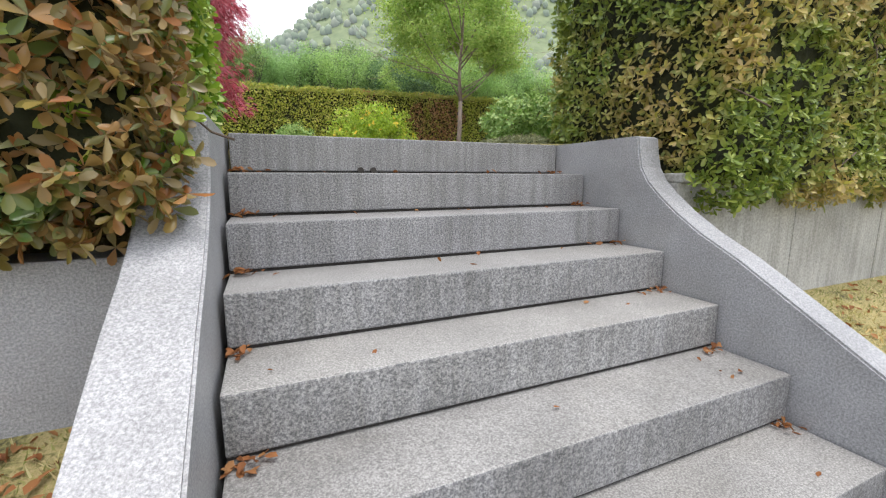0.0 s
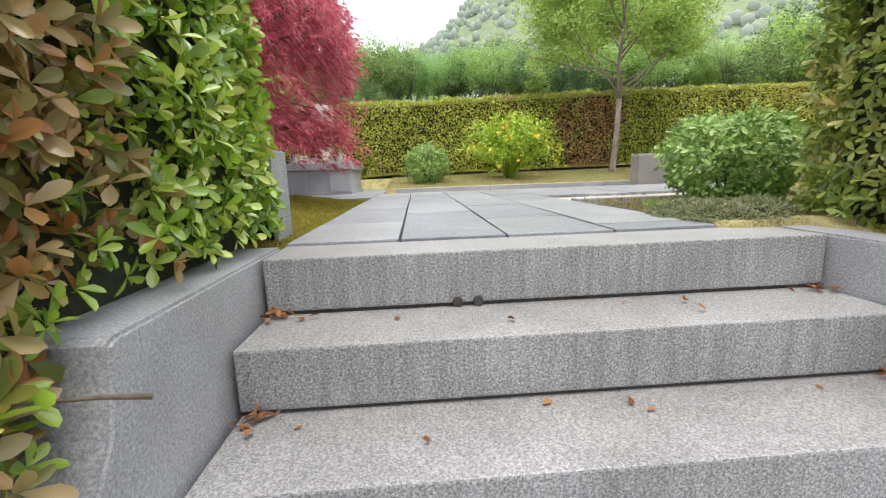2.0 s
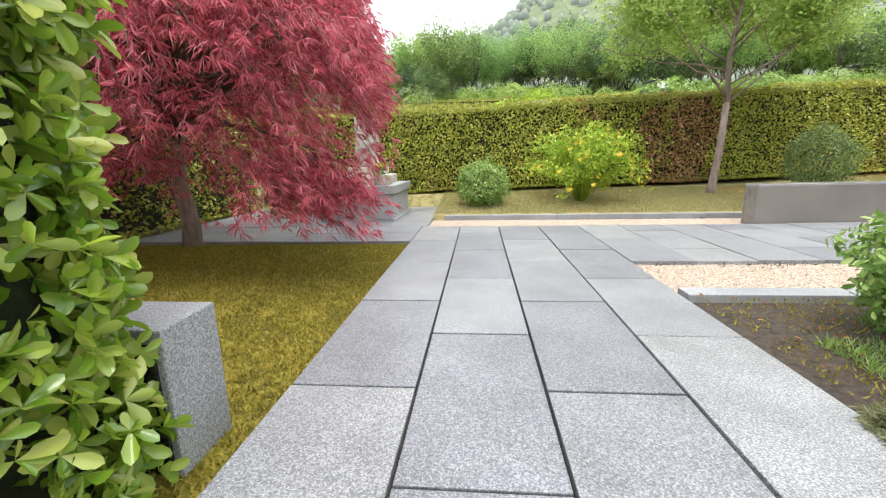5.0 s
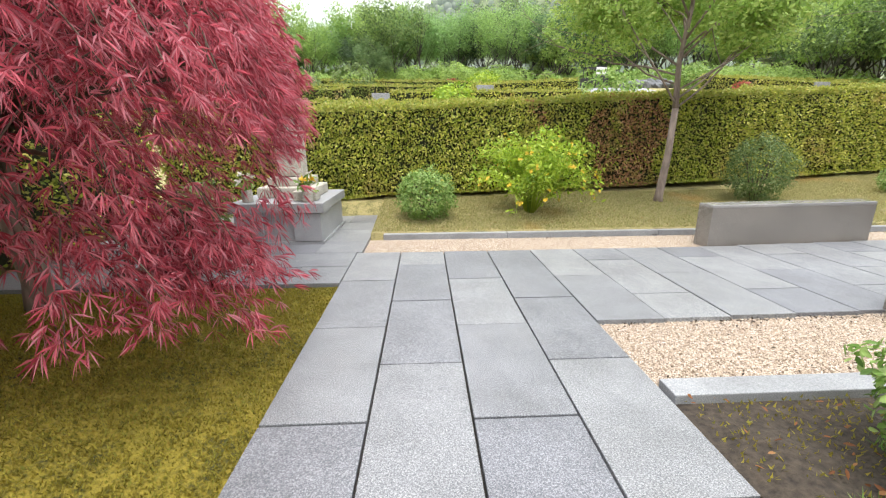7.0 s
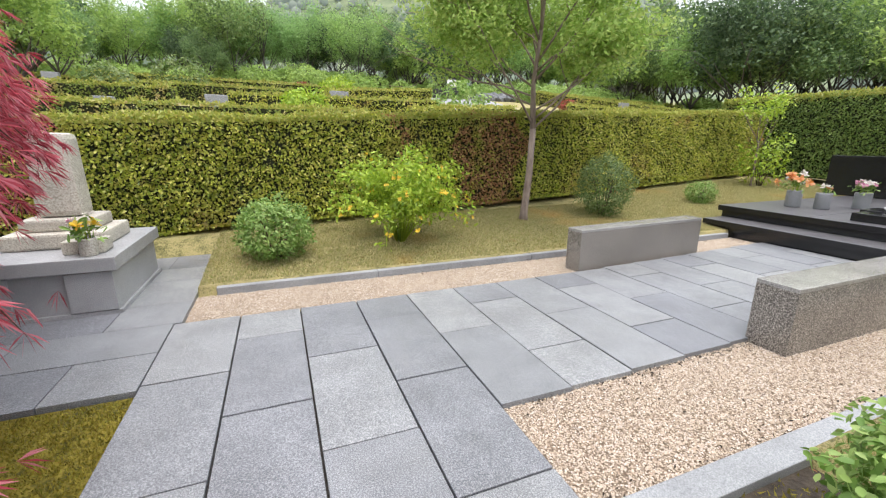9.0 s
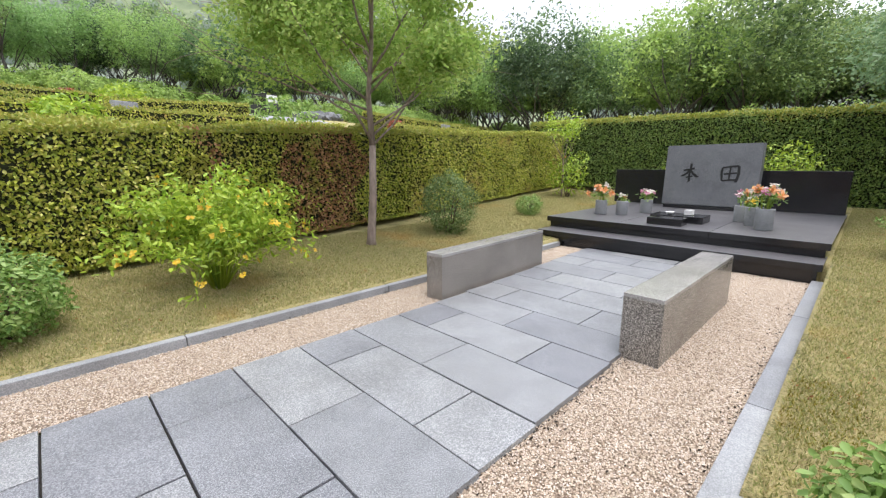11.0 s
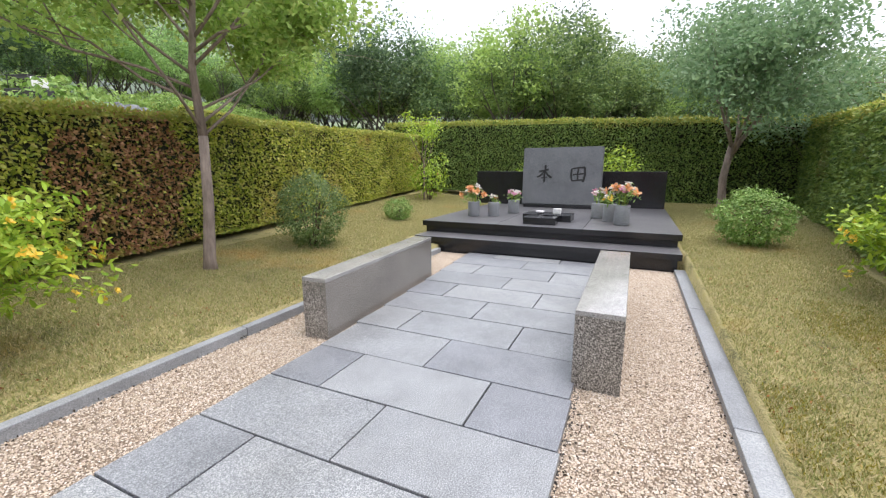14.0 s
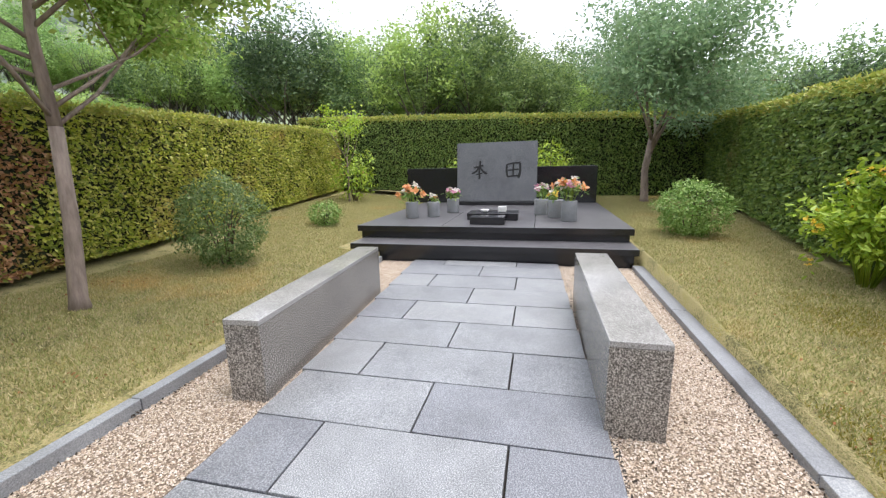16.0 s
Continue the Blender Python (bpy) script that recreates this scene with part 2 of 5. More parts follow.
M["hedge_s"] = leafy("stair_hedge_leaves", ((0.08, 0.18, 0.012), (0.22, 0.37, 0.03), (0.42, 0.54, 0.07), (0.14, 0.28, 0.02), (0.54, 0.58, 0.14), (0.26, 0.4, 0.04)), None, rough=0.26, sheen=0.3)
M["hedge_s"].node_tree.nodes["Principled BSDF"].inputs["Specular IOR Level"].default_value = 0.85
M["hedge_r"] = leafy("olive_hedge_leaves", ((0.0828, 0.138, 0.0221), (0.184, 0.258, 0.0368), (0.313, 0.368, 0.0644), (0.147, 0.221, 0.0368)), ((0.368, 0.35, 0.0552), (0.552, 0.442, 0.147), (0.478, 0.368, 0.166), (0.221, 0.276, 0.0552)), 1.3, (0.5, 0.6), 0.35)
M["lime"] = leafy("lime_leaves", ((0.173, 0.304, 0.0253), (0.316, 0.469, 0.038), (0.46, 0.58, 0.0633), (0.288, 0.414, 0.038)), None)
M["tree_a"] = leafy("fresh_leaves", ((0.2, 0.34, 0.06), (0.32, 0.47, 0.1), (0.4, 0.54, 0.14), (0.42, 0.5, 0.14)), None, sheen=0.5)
# green lifted paler than real leaves: haze put into the colour
M["tree_b"] = leafy("haze_paled_wood_leaves", ((0.207, 0.333, 0.115), (0.31, 0.46, 0.161), (0.402, 0.552, 0.207)), None, sheen=0.5, vary=0.5)
# darker, bluer green: a backlit crown's shade put into the leaf colour
M["tree_c"] = leafy("backlit_toned_leaves", ((0.138, 0.241, 0.115), (0.207, 0.322, 0.161), (0.276, 0.391, 0.196)), None, sheen=0.5)
# greyed leaf tones and a bluish glow stand in for distance haze
M["hazy"] = leafy("haze_glow_far_leaves", ((0.15, 0.2, 0.12), (0.2, 0.25, 0.14), (0.18, 0.21, 0.15), (0.22, 0.24, 0.16)), None, rough=0.9, sheen=0.3)
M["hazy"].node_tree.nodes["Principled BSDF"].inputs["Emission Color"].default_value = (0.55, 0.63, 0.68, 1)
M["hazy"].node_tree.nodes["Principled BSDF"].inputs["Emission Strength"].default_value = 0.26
# darker copy of the wood leaves, with the wood's shade in its colour
M["wood_d"] = leafy("shaded_wood_leaves", ((0.0612, 0.117, 0.0551), (0.122, 0.202, 0.0857), (0.196, 0.294, 0.122), (0.269, 0.367, 0.159)), None, sheen=0.4, vary=0.5)
M["bush_d"] = leafy("dull_bush_leaves", ((0.0805, 0.145, 0.0403), (0.161, 0.241, 0.0644), (0.241, 0.306, 0.113)), None)
M["bush_g"] = leafy("bright_bush_leaves", ((0.103, 0.207, 0.0345), (0.184, 0.322, 0.0575), (0.276, 0.414, 0.115), (0.38, 0.5, 0.16)), None)
M["yellow"] = leafy("yellow_petals", ((0.75, 0.46, 0.02), (0.8, 0.56, 0.04), (0.8, 0.6, 0.1)), None)
M["red"] = leafy("crimson_leaves", ((0.264, 0.036, 0.054), (0.456, 0.066, 0.096), (0.696, 0.156, 0.204), (0.672, 0.276, 0.324), (0.36, 0.048, 0.072)), None, sheen=0.55)
M["azalea"] = leafy("azalea_leaves", ((0.35, 0.06, 0.06), (0.5, 0.12, 0.08), (0.1, 0.14, 0.03)), None)
M["dry"] = leafy("dry_leaves", ((0.16, 0.06, 0.02), (0.3, 0.12, 0.04), (0.38, 0.2, 0.08)), None, rough=0.8)
M["p_white"] = leafy("white_petals", ((0.75, 0.72, 0.68), (0.7, 0.62, 0.6), (0.78, 0.77, 0.7)), None)
M["p_orange"] = leafy("orange_petals", ((0.75, 0.28, 0.05), (0.72, 0.36, 0.15), (0.8, 0.45, 0.25)), None)
M["p_pink"] = leafy("pink_petals", ((0.5, 0.12, 0.25), (0.62, 0.3, 0.4), (0.7, 0.5, 0.55)), None)
M["hedge_o"] = leafy("bronze_hedge_leaves", ((0.312, 0.117, 0.0312), (0.359, 0.211, 0.078), (0.257, 0.211, 0.0546), (0.359, 0.265, 0.14), (0.101, 0.156, 0.0312), (0.328, 0.156, 0.0468)), ((0.0624, 0.125, 0.0234), (0.109, 0.187, 0.039)), 2.2, (0.56, 0.66), 0.3)
M["new_growth"] = leafy("new_growth_leaves", ((0.26, 0.32, 0.05), (0.36, 0.4, 0.07), (0.42, 0.38, 0.09), (0.3, 0.36, 0.06)), None)
M["mat"] = leafy("conifer_needles", ((0.1, 0.13, 0.05), (0.2, 0.22, 0.1), (0.3, 0.3, 0.16)), None)
M["plinth"] = granite("pale_granite", (0.2, 0.205, 0.215), (0.36, 0.37, 0.38), (0.52, 0.52, 0.53), 160, 0.5, 0.3, 0.0, 0.06, 0.2)
# paler than the bench body: the sky's reflection is put into the colour
M["bench_top"] = granite("sky_paled_polished_granite", (0.16, 0.156, 0.15), (0.31, 0.302, 0.29), (0.48, 0.47, 0.455), 190, 0.1, 0.2, 0.0, 0.0, 0.0)
M["tread"] = granite("sawn_step_granite", (0.12, 0.12, 0.118), (0.228, 0.226, 0.22), (0.37, 0.366, 0.355), 170, 0.55, 0.5, 0.0, 0.10, 0.2)


# ---- builders ----
def part(name, bm, material, parent=None, label=""):
    me = bpy.data.meshes.new(name)
    bm.to_mesh(me)
    bm.free()
    me.materials.append(M[material])
    ob = new(name, me)
    if parent:
        ob.parent = parent
    return tagged(ob, label)


def soup(name, verts, faces, material, parent=None, label=""):
    """A mesh from arrays; every face has the same number of corners."""
    verts, faces = np.asarray(verts, np.float32).reshape(-1, 3), np.asarray(faces, np.int32)
    me = bpy.data.meshes.new(name)
    me.vertices.add(len(verts))
    me.vertices.foreach_set("co", verts.ravel())
    k = faces.shape[1]
    me.loops.add(faces.size)
    me.loops.foreach_set("vertex_index", faces.ravel())
    me.polygons.add(len(faces))
    me.polygons.foreach_set("loop_start", np.arange(0, faces.size, k, dtype=np.int32))
    me.update(calc_edges=True)
    me.materials.append(M[material])
    ob = new(name, me)
    if parent:
        ob.parent = parent
    return tagged(ob, label)


def thing(name, label, category, kind="", group="", at=(0, 0, 0)):
    ob = new(name)
    ob.empty_display_size = 0.1
    ob.location = at
    return tagged(ob, label, category, group, kind)


def block(x0, x1, y0, y1, z0, z1, bevel=0.005, bm=None):
    bm = bm or bmesh.new()
    made = bmesh.ops.create_cube(bm, size=1.0, matrix=Matrix.LocRotScale(((x0 + x1) / 2, (y0 + y1) / 2, (z0 + z1) / 2), None, (x1 - x0, y1 - y0, z1 - z0)))
    if bevel:
        edges = list({e for v in made["verts"] for e in v.link_edges})
        bmesh.ops.bevel(bm, geom=edges, offset=bevel, segments=2, affect="EDGES", profile=0.6)
    return bm


def tube(bm, pts, radii, seg=7):
    rings = []
    for i, p in enumerate(pts):
        p = Vector(p)
        d = (Vector(pts[min(i + 1, len(pts) - 1)]) - Vector(pts[max(i - 1, 0)])).normalized()
        a = d.orthogonal().normalized()
        b = d.cross(a)
        rings.append([bm.verts.new(p + radii[i] * (a * math.cos(k * 2 * math.pi / seg) + b * math.sin(k * 2 * math.pi / seg))) for k in range(seg)])
    for r0, r1 in zip(rings, rings[1:]):
        best = min(range(seg), key=lambda s: sum((r0[k].co - r1[(k + s) % seg].co).length for k in range(seg)))
        for k in range(seg):
            bm.faces.new((r0[k], r0[(k + 1) % seg], r1[(k + 1 + best) % seg], r1[(k + best) % seg])).smooth = True
    bm.faces.new(rings[0][::-1])
    bm.faces.new(rings[-1])
    return bm


def lathe(profile, seg=20, at=(0, 0, 0)):
    bm = bmesh.new()
    rings = [[bm.verts.new((at[0] + r * math.cos(2 * math.pi * k / seg), at[1] + r * math.sin(2 * math.pi * k / seg), at[2] + z)) for k in range(seg)] for r, z in profile]
    for r0, r1 in zip(rings, rings[1:]):
        for k in range(seg):
            bm.faces.new((r0[k], r0[(k + 1) % seg], r1[(k + 1) % seg], r1[k])).smooth = True
    bm.faces.new(rings[0][::-1])
    bm.faces.new(rings[-1])
    return bm


def unit(a):
    return a / np.maximum(np.linalg.norm(a, axis=-1, keepdims=True), 1e-9)


def leaf_arrays(P, N, length, width, rng, lift=(0.1, 0.9), fold=0.25, broad=False, down=0.0, single=False):
    """Leaves that start at P and spread over the surface with outward normals N."""
    n = len(P)
    t = rng.normal(size=(n, 3))
    t[:, 2] -= down
    t = unit(t - N * np.sum(t * N, 1, keepdims=True))
    a = rng.uniform(lift[0], lift[1], (n, 1))
    d = unit(t * np.cos(a) + N * np.sin(a))
    s = unit(np.cross(d, N + 0.35 * rng.normal(size=(n, 3))))
    u = np.cross(s, d)
    L = (length * rng.uniform(0.65, 1.25, (n, 1)))
    W = L * width * 0.5
    if broad:
        v = np.stack([P, P + d * L * 0.32 + s * W * 0.8 + u * W * fold, P + d * L * 0.72 + s * W * 0.95 + u * W * fold, P + d * L - u * L * 0.06,
                      P + d * L * 0.72 - s * W * 0.95 + u * W * fold, P + d * L * 0.32 - s * W * 0.8 + u * W * fold], 1)
        f = np.array([[0, 3, 2, 1], [0, 5, 4, 3]])
        k = 6
    elif single:
        v = np.stack([P, P + d * L * 0.75 + s * W * 1.2, P + d * L * 0.9 - s * W * 0.9], 1)
        f = np.array([[0, 1, 2]])
        k = 3
    else:
        v = np.stack([P, P + d * L * 0.5 + s * W + u * W * fold, P + d * L, P + d * L * 0.5 - s * W + u * W * fold], 1)
        f = np.array([[0, 2, 1], [0, 3, 2]])
        k = 4
    faces = (f[None] + (np.arange(n) * k)[:, None, None]).reshape(-1, f.shape[1])
    return v.reshape(-1, 3), faces


def smooth01(x, a, b):
    t = np.clip((x - a) / (b - a), 0, 1)
    return t * t * (3 - 2 * t)


# ---- ground: one sheet to the horizon ----
def ground_z(x, y):
    x, y = np.asarray(x, float), np.asarray(y, float)
    north = 0.05 + 0.085 * np.clip(y - 4.98, 0, 3.5) + 0.02 * np.clip(x - 5, 0, 9)
    south = 0.02 + 0.03 * np.clip(x - 1.7, 0, 11)
    z = south + (north - south) * smooth01(y, 2.0, 5.0)
    paved = (y > 1.82) & (y < 4.93) & (x < 6.95) | (x < 1.74) & (y < 4.3) | (x < 0.05) & (y < 6.42)
    z = np.where(paved, -0.07, z)
    z = np.where((x > 1.74) & (x < 2.75) & (y < 1.82) & (y > 0.43), -0.05, z)
    low = np.where(x < 1, -0.5, -0.27)
    z = np.where((y < 0.25) & ((x < -0.1) | (x > 2.05) & (x < 4.3)), low + (z - low) * smooth01(y, -0.6, 0.25), z)
    bank = -0.95 - 0.4 * np.clip(-0.72 - y, 0, 1.5)
    z = np.where(y < -0.71, bank, z)
    z = np.where((x > -0.1) & (x < 2.05) & (y < 0.21) & (y > -2.6), -1.8, z)
    rise = np.maximum(np.clip(y - 9.5, 0, 70) * 0.165, np.clip(x - 15, 0, 60) * 0.10)
    rise = np.where(y < 0, np.clip(x - 15, 0, 60) * 0.10 * smooth01(y, -25, 0), rise)
    far = np.hypot(x - 3, y - 3)
    waves = 0.5 * np.sin(x * 0.21 + 1) * np.sin(y * 0.17) * smooth01(far, 18, 40)
    hill = 300 * np.exp(-(((x - 330) / 190) ** 2 + ((y - 560) / 230) ** 2)) + 70 * np.exp(-(((x + 60) / 160) ** 2 + ((y - 420) / 130) ** 2)) + 60 * np.exp(-(((x - 330) / 150) ** 2 + ((y - 60) / 200) ** 2))
    hill = hill + 165 * np.exp(-(((x - 120) / 150) ** 2 + ((y - 620) / 190) ** 2))
    return z + rise + waves + hill * smooth01(far, 60, 240)


def steps_out(lo, hi, fine_lo, fine_hi, fine):
    mid = np.arange(fine_lo, fine_hi + fine / 2, fine)
    up, v, s = [], fine_hi, fine
    while v < hi:
        s *= 1.22
        v += s
        up.append(v)
    dn, v, s = [], fine_lo, fine
    while v > lo:
        s *= 1.22
        v -= s
        dn.append(v)
    return np.concatenate([dn[::-1], mid, up])


gx = steps_out(-900, 1300, -4.0, 14.0, 0.25)
gy = np.unique(np.concatenate([steps_out(-500, 1500, -3.0, 10.0, 0.25), [-0.715, -0.705, 4.925, 4.935, 1.815, 1.825, 4.31, 6.43, 0.2, 0.215, 0.42, 0.44, -2.59, -2.61]]))
gx = np.unique(np.concatenate([gx, [-0.11, -0.09, 2.04, 2.06, 2.74, 2.76, 1.735, 1.745, 0.045, 0.055, 6.945, 6.955]]))
GX, GY = np.meshgrid(gx, gy)
gv = np.stack([GX, GY, ground_z(GX, GY)], -1).reshape(-1, 3)
ni, nj = len(gx), len(gy)
ii, jj = np.meshgrid(np.arange(ni - 1), np.arange(nj - 1))
q = (jj * ni + ii).ravel()
ground = soup("ground", gv, np.stack([q, q + 1, q + ni + 1, q + ni], 1), "ground")
tagged(ground, "mown yellow-green lawn rising into wooded hills", "ground", kind="structure")
ground.data.polygons.foreach_set("use_smooth", np.ones(len(ground.data.polygons), bool))


# ---- stairs ----
RISE, RUNS = 0.19, (0.0, -0.272, -0.565, -0.86, -1.147, -1.44, -1.73, -2.02)
stairs = thing("staircase", "worn grey granite stairs with dark joints and streaks", "stairs", "structure")
for k, y in enumerate(RUNS):
    back = 0.25 if k == 0 else RUNS[k - 1] + 0.03
    stone = part("step", block(0.004, 1.926, y, back, -RISE * (k + 1) + 0.013, -RISE * k, 0.007), "step", stairs)
    stone.data.materials.append(M["tread"])
    for face in stone.data.polygons:
        face.material_index = int(face.normal.z > 0.8)
part("step_bed", block(0.01, 1.92, -2.0, 0.24, -1.75, -1.60, 0), "joint", stairs)
bm = bmesh.new()
for k, y in enumerate(RUNS):
    block(0.006, 1.924, y + 0.012, 0.24, -RISE * (k + 1) - 0.1, -RISE * (k + 1) + 0.012, 0, bm)
part("joint_bed", bm, "joint", stairs, "dark earth in the joints")
for x in (0.63, 0.70):
    hole = bmesh.new()
    bmesh.ops.create_cone(hole, cap_ends=True, segments=14, radius1=0.019, radius2=0.016, depth=0.012, matrix=Matrix.Translation((x, -0.004, -0.172)) @ Matrix.Rotation(radians(90), 4, "X"))
    part("weep_hole", hole, "joint", stairs, "small dark weep hole")
landing = tagged(part("landing", block(-3.0, 5.0, -6.0, -2.02, -1.6, -1.52, 0.01), "step"), "grey granite landing at the foot of the stairs", "landing", kind="structure")


def wing_profile():
    pts = [(0.25, 0.0), (-0.62, 0.0), (-0.645, -0.01), (-0.655, -0.08), (-0.675, -0.16), (-0.72, -0.23), (-0.79, -0.295), (-0.89, -0.375), (-1.02, -0.46), (-1.2, -0.555)]
    return pts + [(-1.2 - d, -0.555 - d * 0.62) for d in (0.3, 0.6, 0.95)] + [(-2.15, -1.7), (0.25, -1.7)]


def wing_wall(name, x0, x1, label):
    bm = bmesh.new()
    a = [bm.verts.new((x0, y, z)) for y, z in wing_profile()]
    b = [bm.verts.new((x1, y, z)) for y, z in wing_profile()]
    bm.faces.new(a)
    bm.faces.new(b[::-1])
    for i in range(len(a)):
        j = (i + 1) % len(a)
        bm.faces.new((a[j], a[i], b[i], b[j]))
    bmesh.ops.recalc_face_normals(bm, faces=bm.faces)
    rim = [e for e in bm.edges if e.is_manifold and e.calc_face_angle(0) > 1.2]
    bmesh.ops.bevel(bm, geom=rim, offset=0.008, segments=2, affect="EDGES")
    return tagged(part(name, bm, "wing"), label, "wall", kind="structure")


wing_wall("wing_wall_west", -0.205, -0.014, "pale grey granite wing wall with a swept sloping cap")
wing_wall("wing_wall_east", 1.936, 2.085, "pale grey granite wing wall with a swept sloping cap")
ret = tagged(part("retaining_wall_west", block(-9.0, -0.21, -0.75, -0.55, -1.6, -0.45, 0.008), "wing"), "speckled granite retaining wall under a hedge", "wall", kind="structure")
ret = thing("retaining_wall_east", "pale streaked concrete retaining wall in cast panels", "wall", "structure")
for k in range(9):
    part("panel", block(2.12 + 1.1 * k, 3.214 + 1.1 * k, -0.75, -0.55, -1.6, -0.24, 0.006), "concrete", ret)
part("coping", block(2.12, 12.0, -0.77, -0.5, -0.24, -0.19, 0.01), "concrete", ret)
edge = tagged(part("trim_edge", block(1.935, 2.2, 0.255, 0.9, -0.1, 0.02, 0.008), "wing"), "low granite edging beside the top step", "edging", kind="structure")

# ---- gravel and kerbs ----
rng = np.random.default_rng(5)


def gravel_bed(name, x0, x1, y0, y1, z, count, label):
    bed = soup(name, [(x0, y0, z), (x1, y0, z), (x1, y1, z), (x0, y1, z)], [(0, 1, 2, 3)], "gravel")
    tagged(bed, label, "gravel", kind="structure")
    c = np.stack([rng.uniform(x0, x1, count), rng.uniform(y0, y1, count), z + rng.uniform(0.0, 0.008, count)], 1)
    r = rng.uniform(0.0032, 0.0066, (count, 1, 1))
    o = np.array([(1, 0, -0.2), (0, 1, -0.2), (-1, 0, -0.2), (0, -1, -0.2), (0, 0, 0.7)], float)
    a = rng.uniform(0, 6.28, count)
    rot = np.stack([np.stack([np.cos(a), -np.sin(a), 0 * a], 1), np.stack([np.sin(a), np.cos(a), 0 * a], 1), np.stack([0 * a, 0 * a, 1 + 0 * a], 1)], 1)
    shape = o[None] * rng.uniform(0.6, 1.3, (count, 5, 1))
    v = c[:, None] + r * np.einsum("nij,nkj->nki", rot, shape)
    f = np.array([(0, 1, 4), (1, 2, 4), (2, 3, 4), (3, 0, 4)])
    st = soup("pebbles", v.reshape(-1, 3), (f[None] + (np.arange(count) * 5)[:, None, None]).reshape(-1, 3), "pebble", bed)
    tagged(st, kind="stuff")
    return bed


gravel_bed("gravel_bed_north", 0.05, 6.75, 4.285, 4.88, -0.024, 75000, "pale pink-beige gravel strip between paving and kerb")
gravel_bed("gravel_bed_south", 1.74, 6.75, 1.925, 2.75, -0.024, 100000, "pale pink-beige gravel strip between paving and kerb")


def kerb(name, cuts, y0, y1, z0, z1, label):
    k = thing(name, label, "kerb", "structure")
    for a, b in zip(cuts, cuts[1:]):
        part("kerb_stone", block(a + 0.003, b - 0.003, y0, y1, z0, z1, 0.006), "kerb", k)


kerb("kerb_north", (0.2, 1.62, 3.4, 5.2, 6.7), 4.87, 4.985, -0.12, 0.048, "bluish granite kerb along the lawn")
kerb("kerb_south", (1.74, 3.51, 5.28, 6.72), 1.80, 1.93, -0.12, 0.025, "bluish granite kerb along the lawn")

# ---- platform and grave ----
plat = thing("platform", "two-tiered polished black granite platform", "platform", "structure")
part("lower_step", block(6.77, 7.3, 1.90, 5.26, -0.15, 0.12, 0.004), "black", plat)
def slab(name, bm):
    """Dark slab: honed top, polished black edges."""
    ob = part(name, bm, "black", plat)
    ob.data.materials.append(M["deck"])
    for face in ob.data.polygons:
        face.material_index = int(face.normal.z > 0.8)


slab("lower_slab", block(6.72, 7.3, 1.86, 5.31, 0.125, 0.2, 0.006))
part("upper_step", block(7.17, 10.70, 1.88, 5.34, -0.1, 0.285, 0.004), "black", plat)
for a, b in ((1.84, 3.0), (3.004, 4.2), (4.204, 5.38)):
    for c, d in ((7.12, 8.9), (8.904, 10.74)):
        slab("deck_slab", block(c, d, a, b, 0.29, 0.37, 0.004))
backw = tagged(part("back_wall", block(10.5, 10.66, 1.86, 5.72, 0.372, 1.09, 0.006), "black"), "low polished black granite wall behind the headstone", "wall", kind="structure")


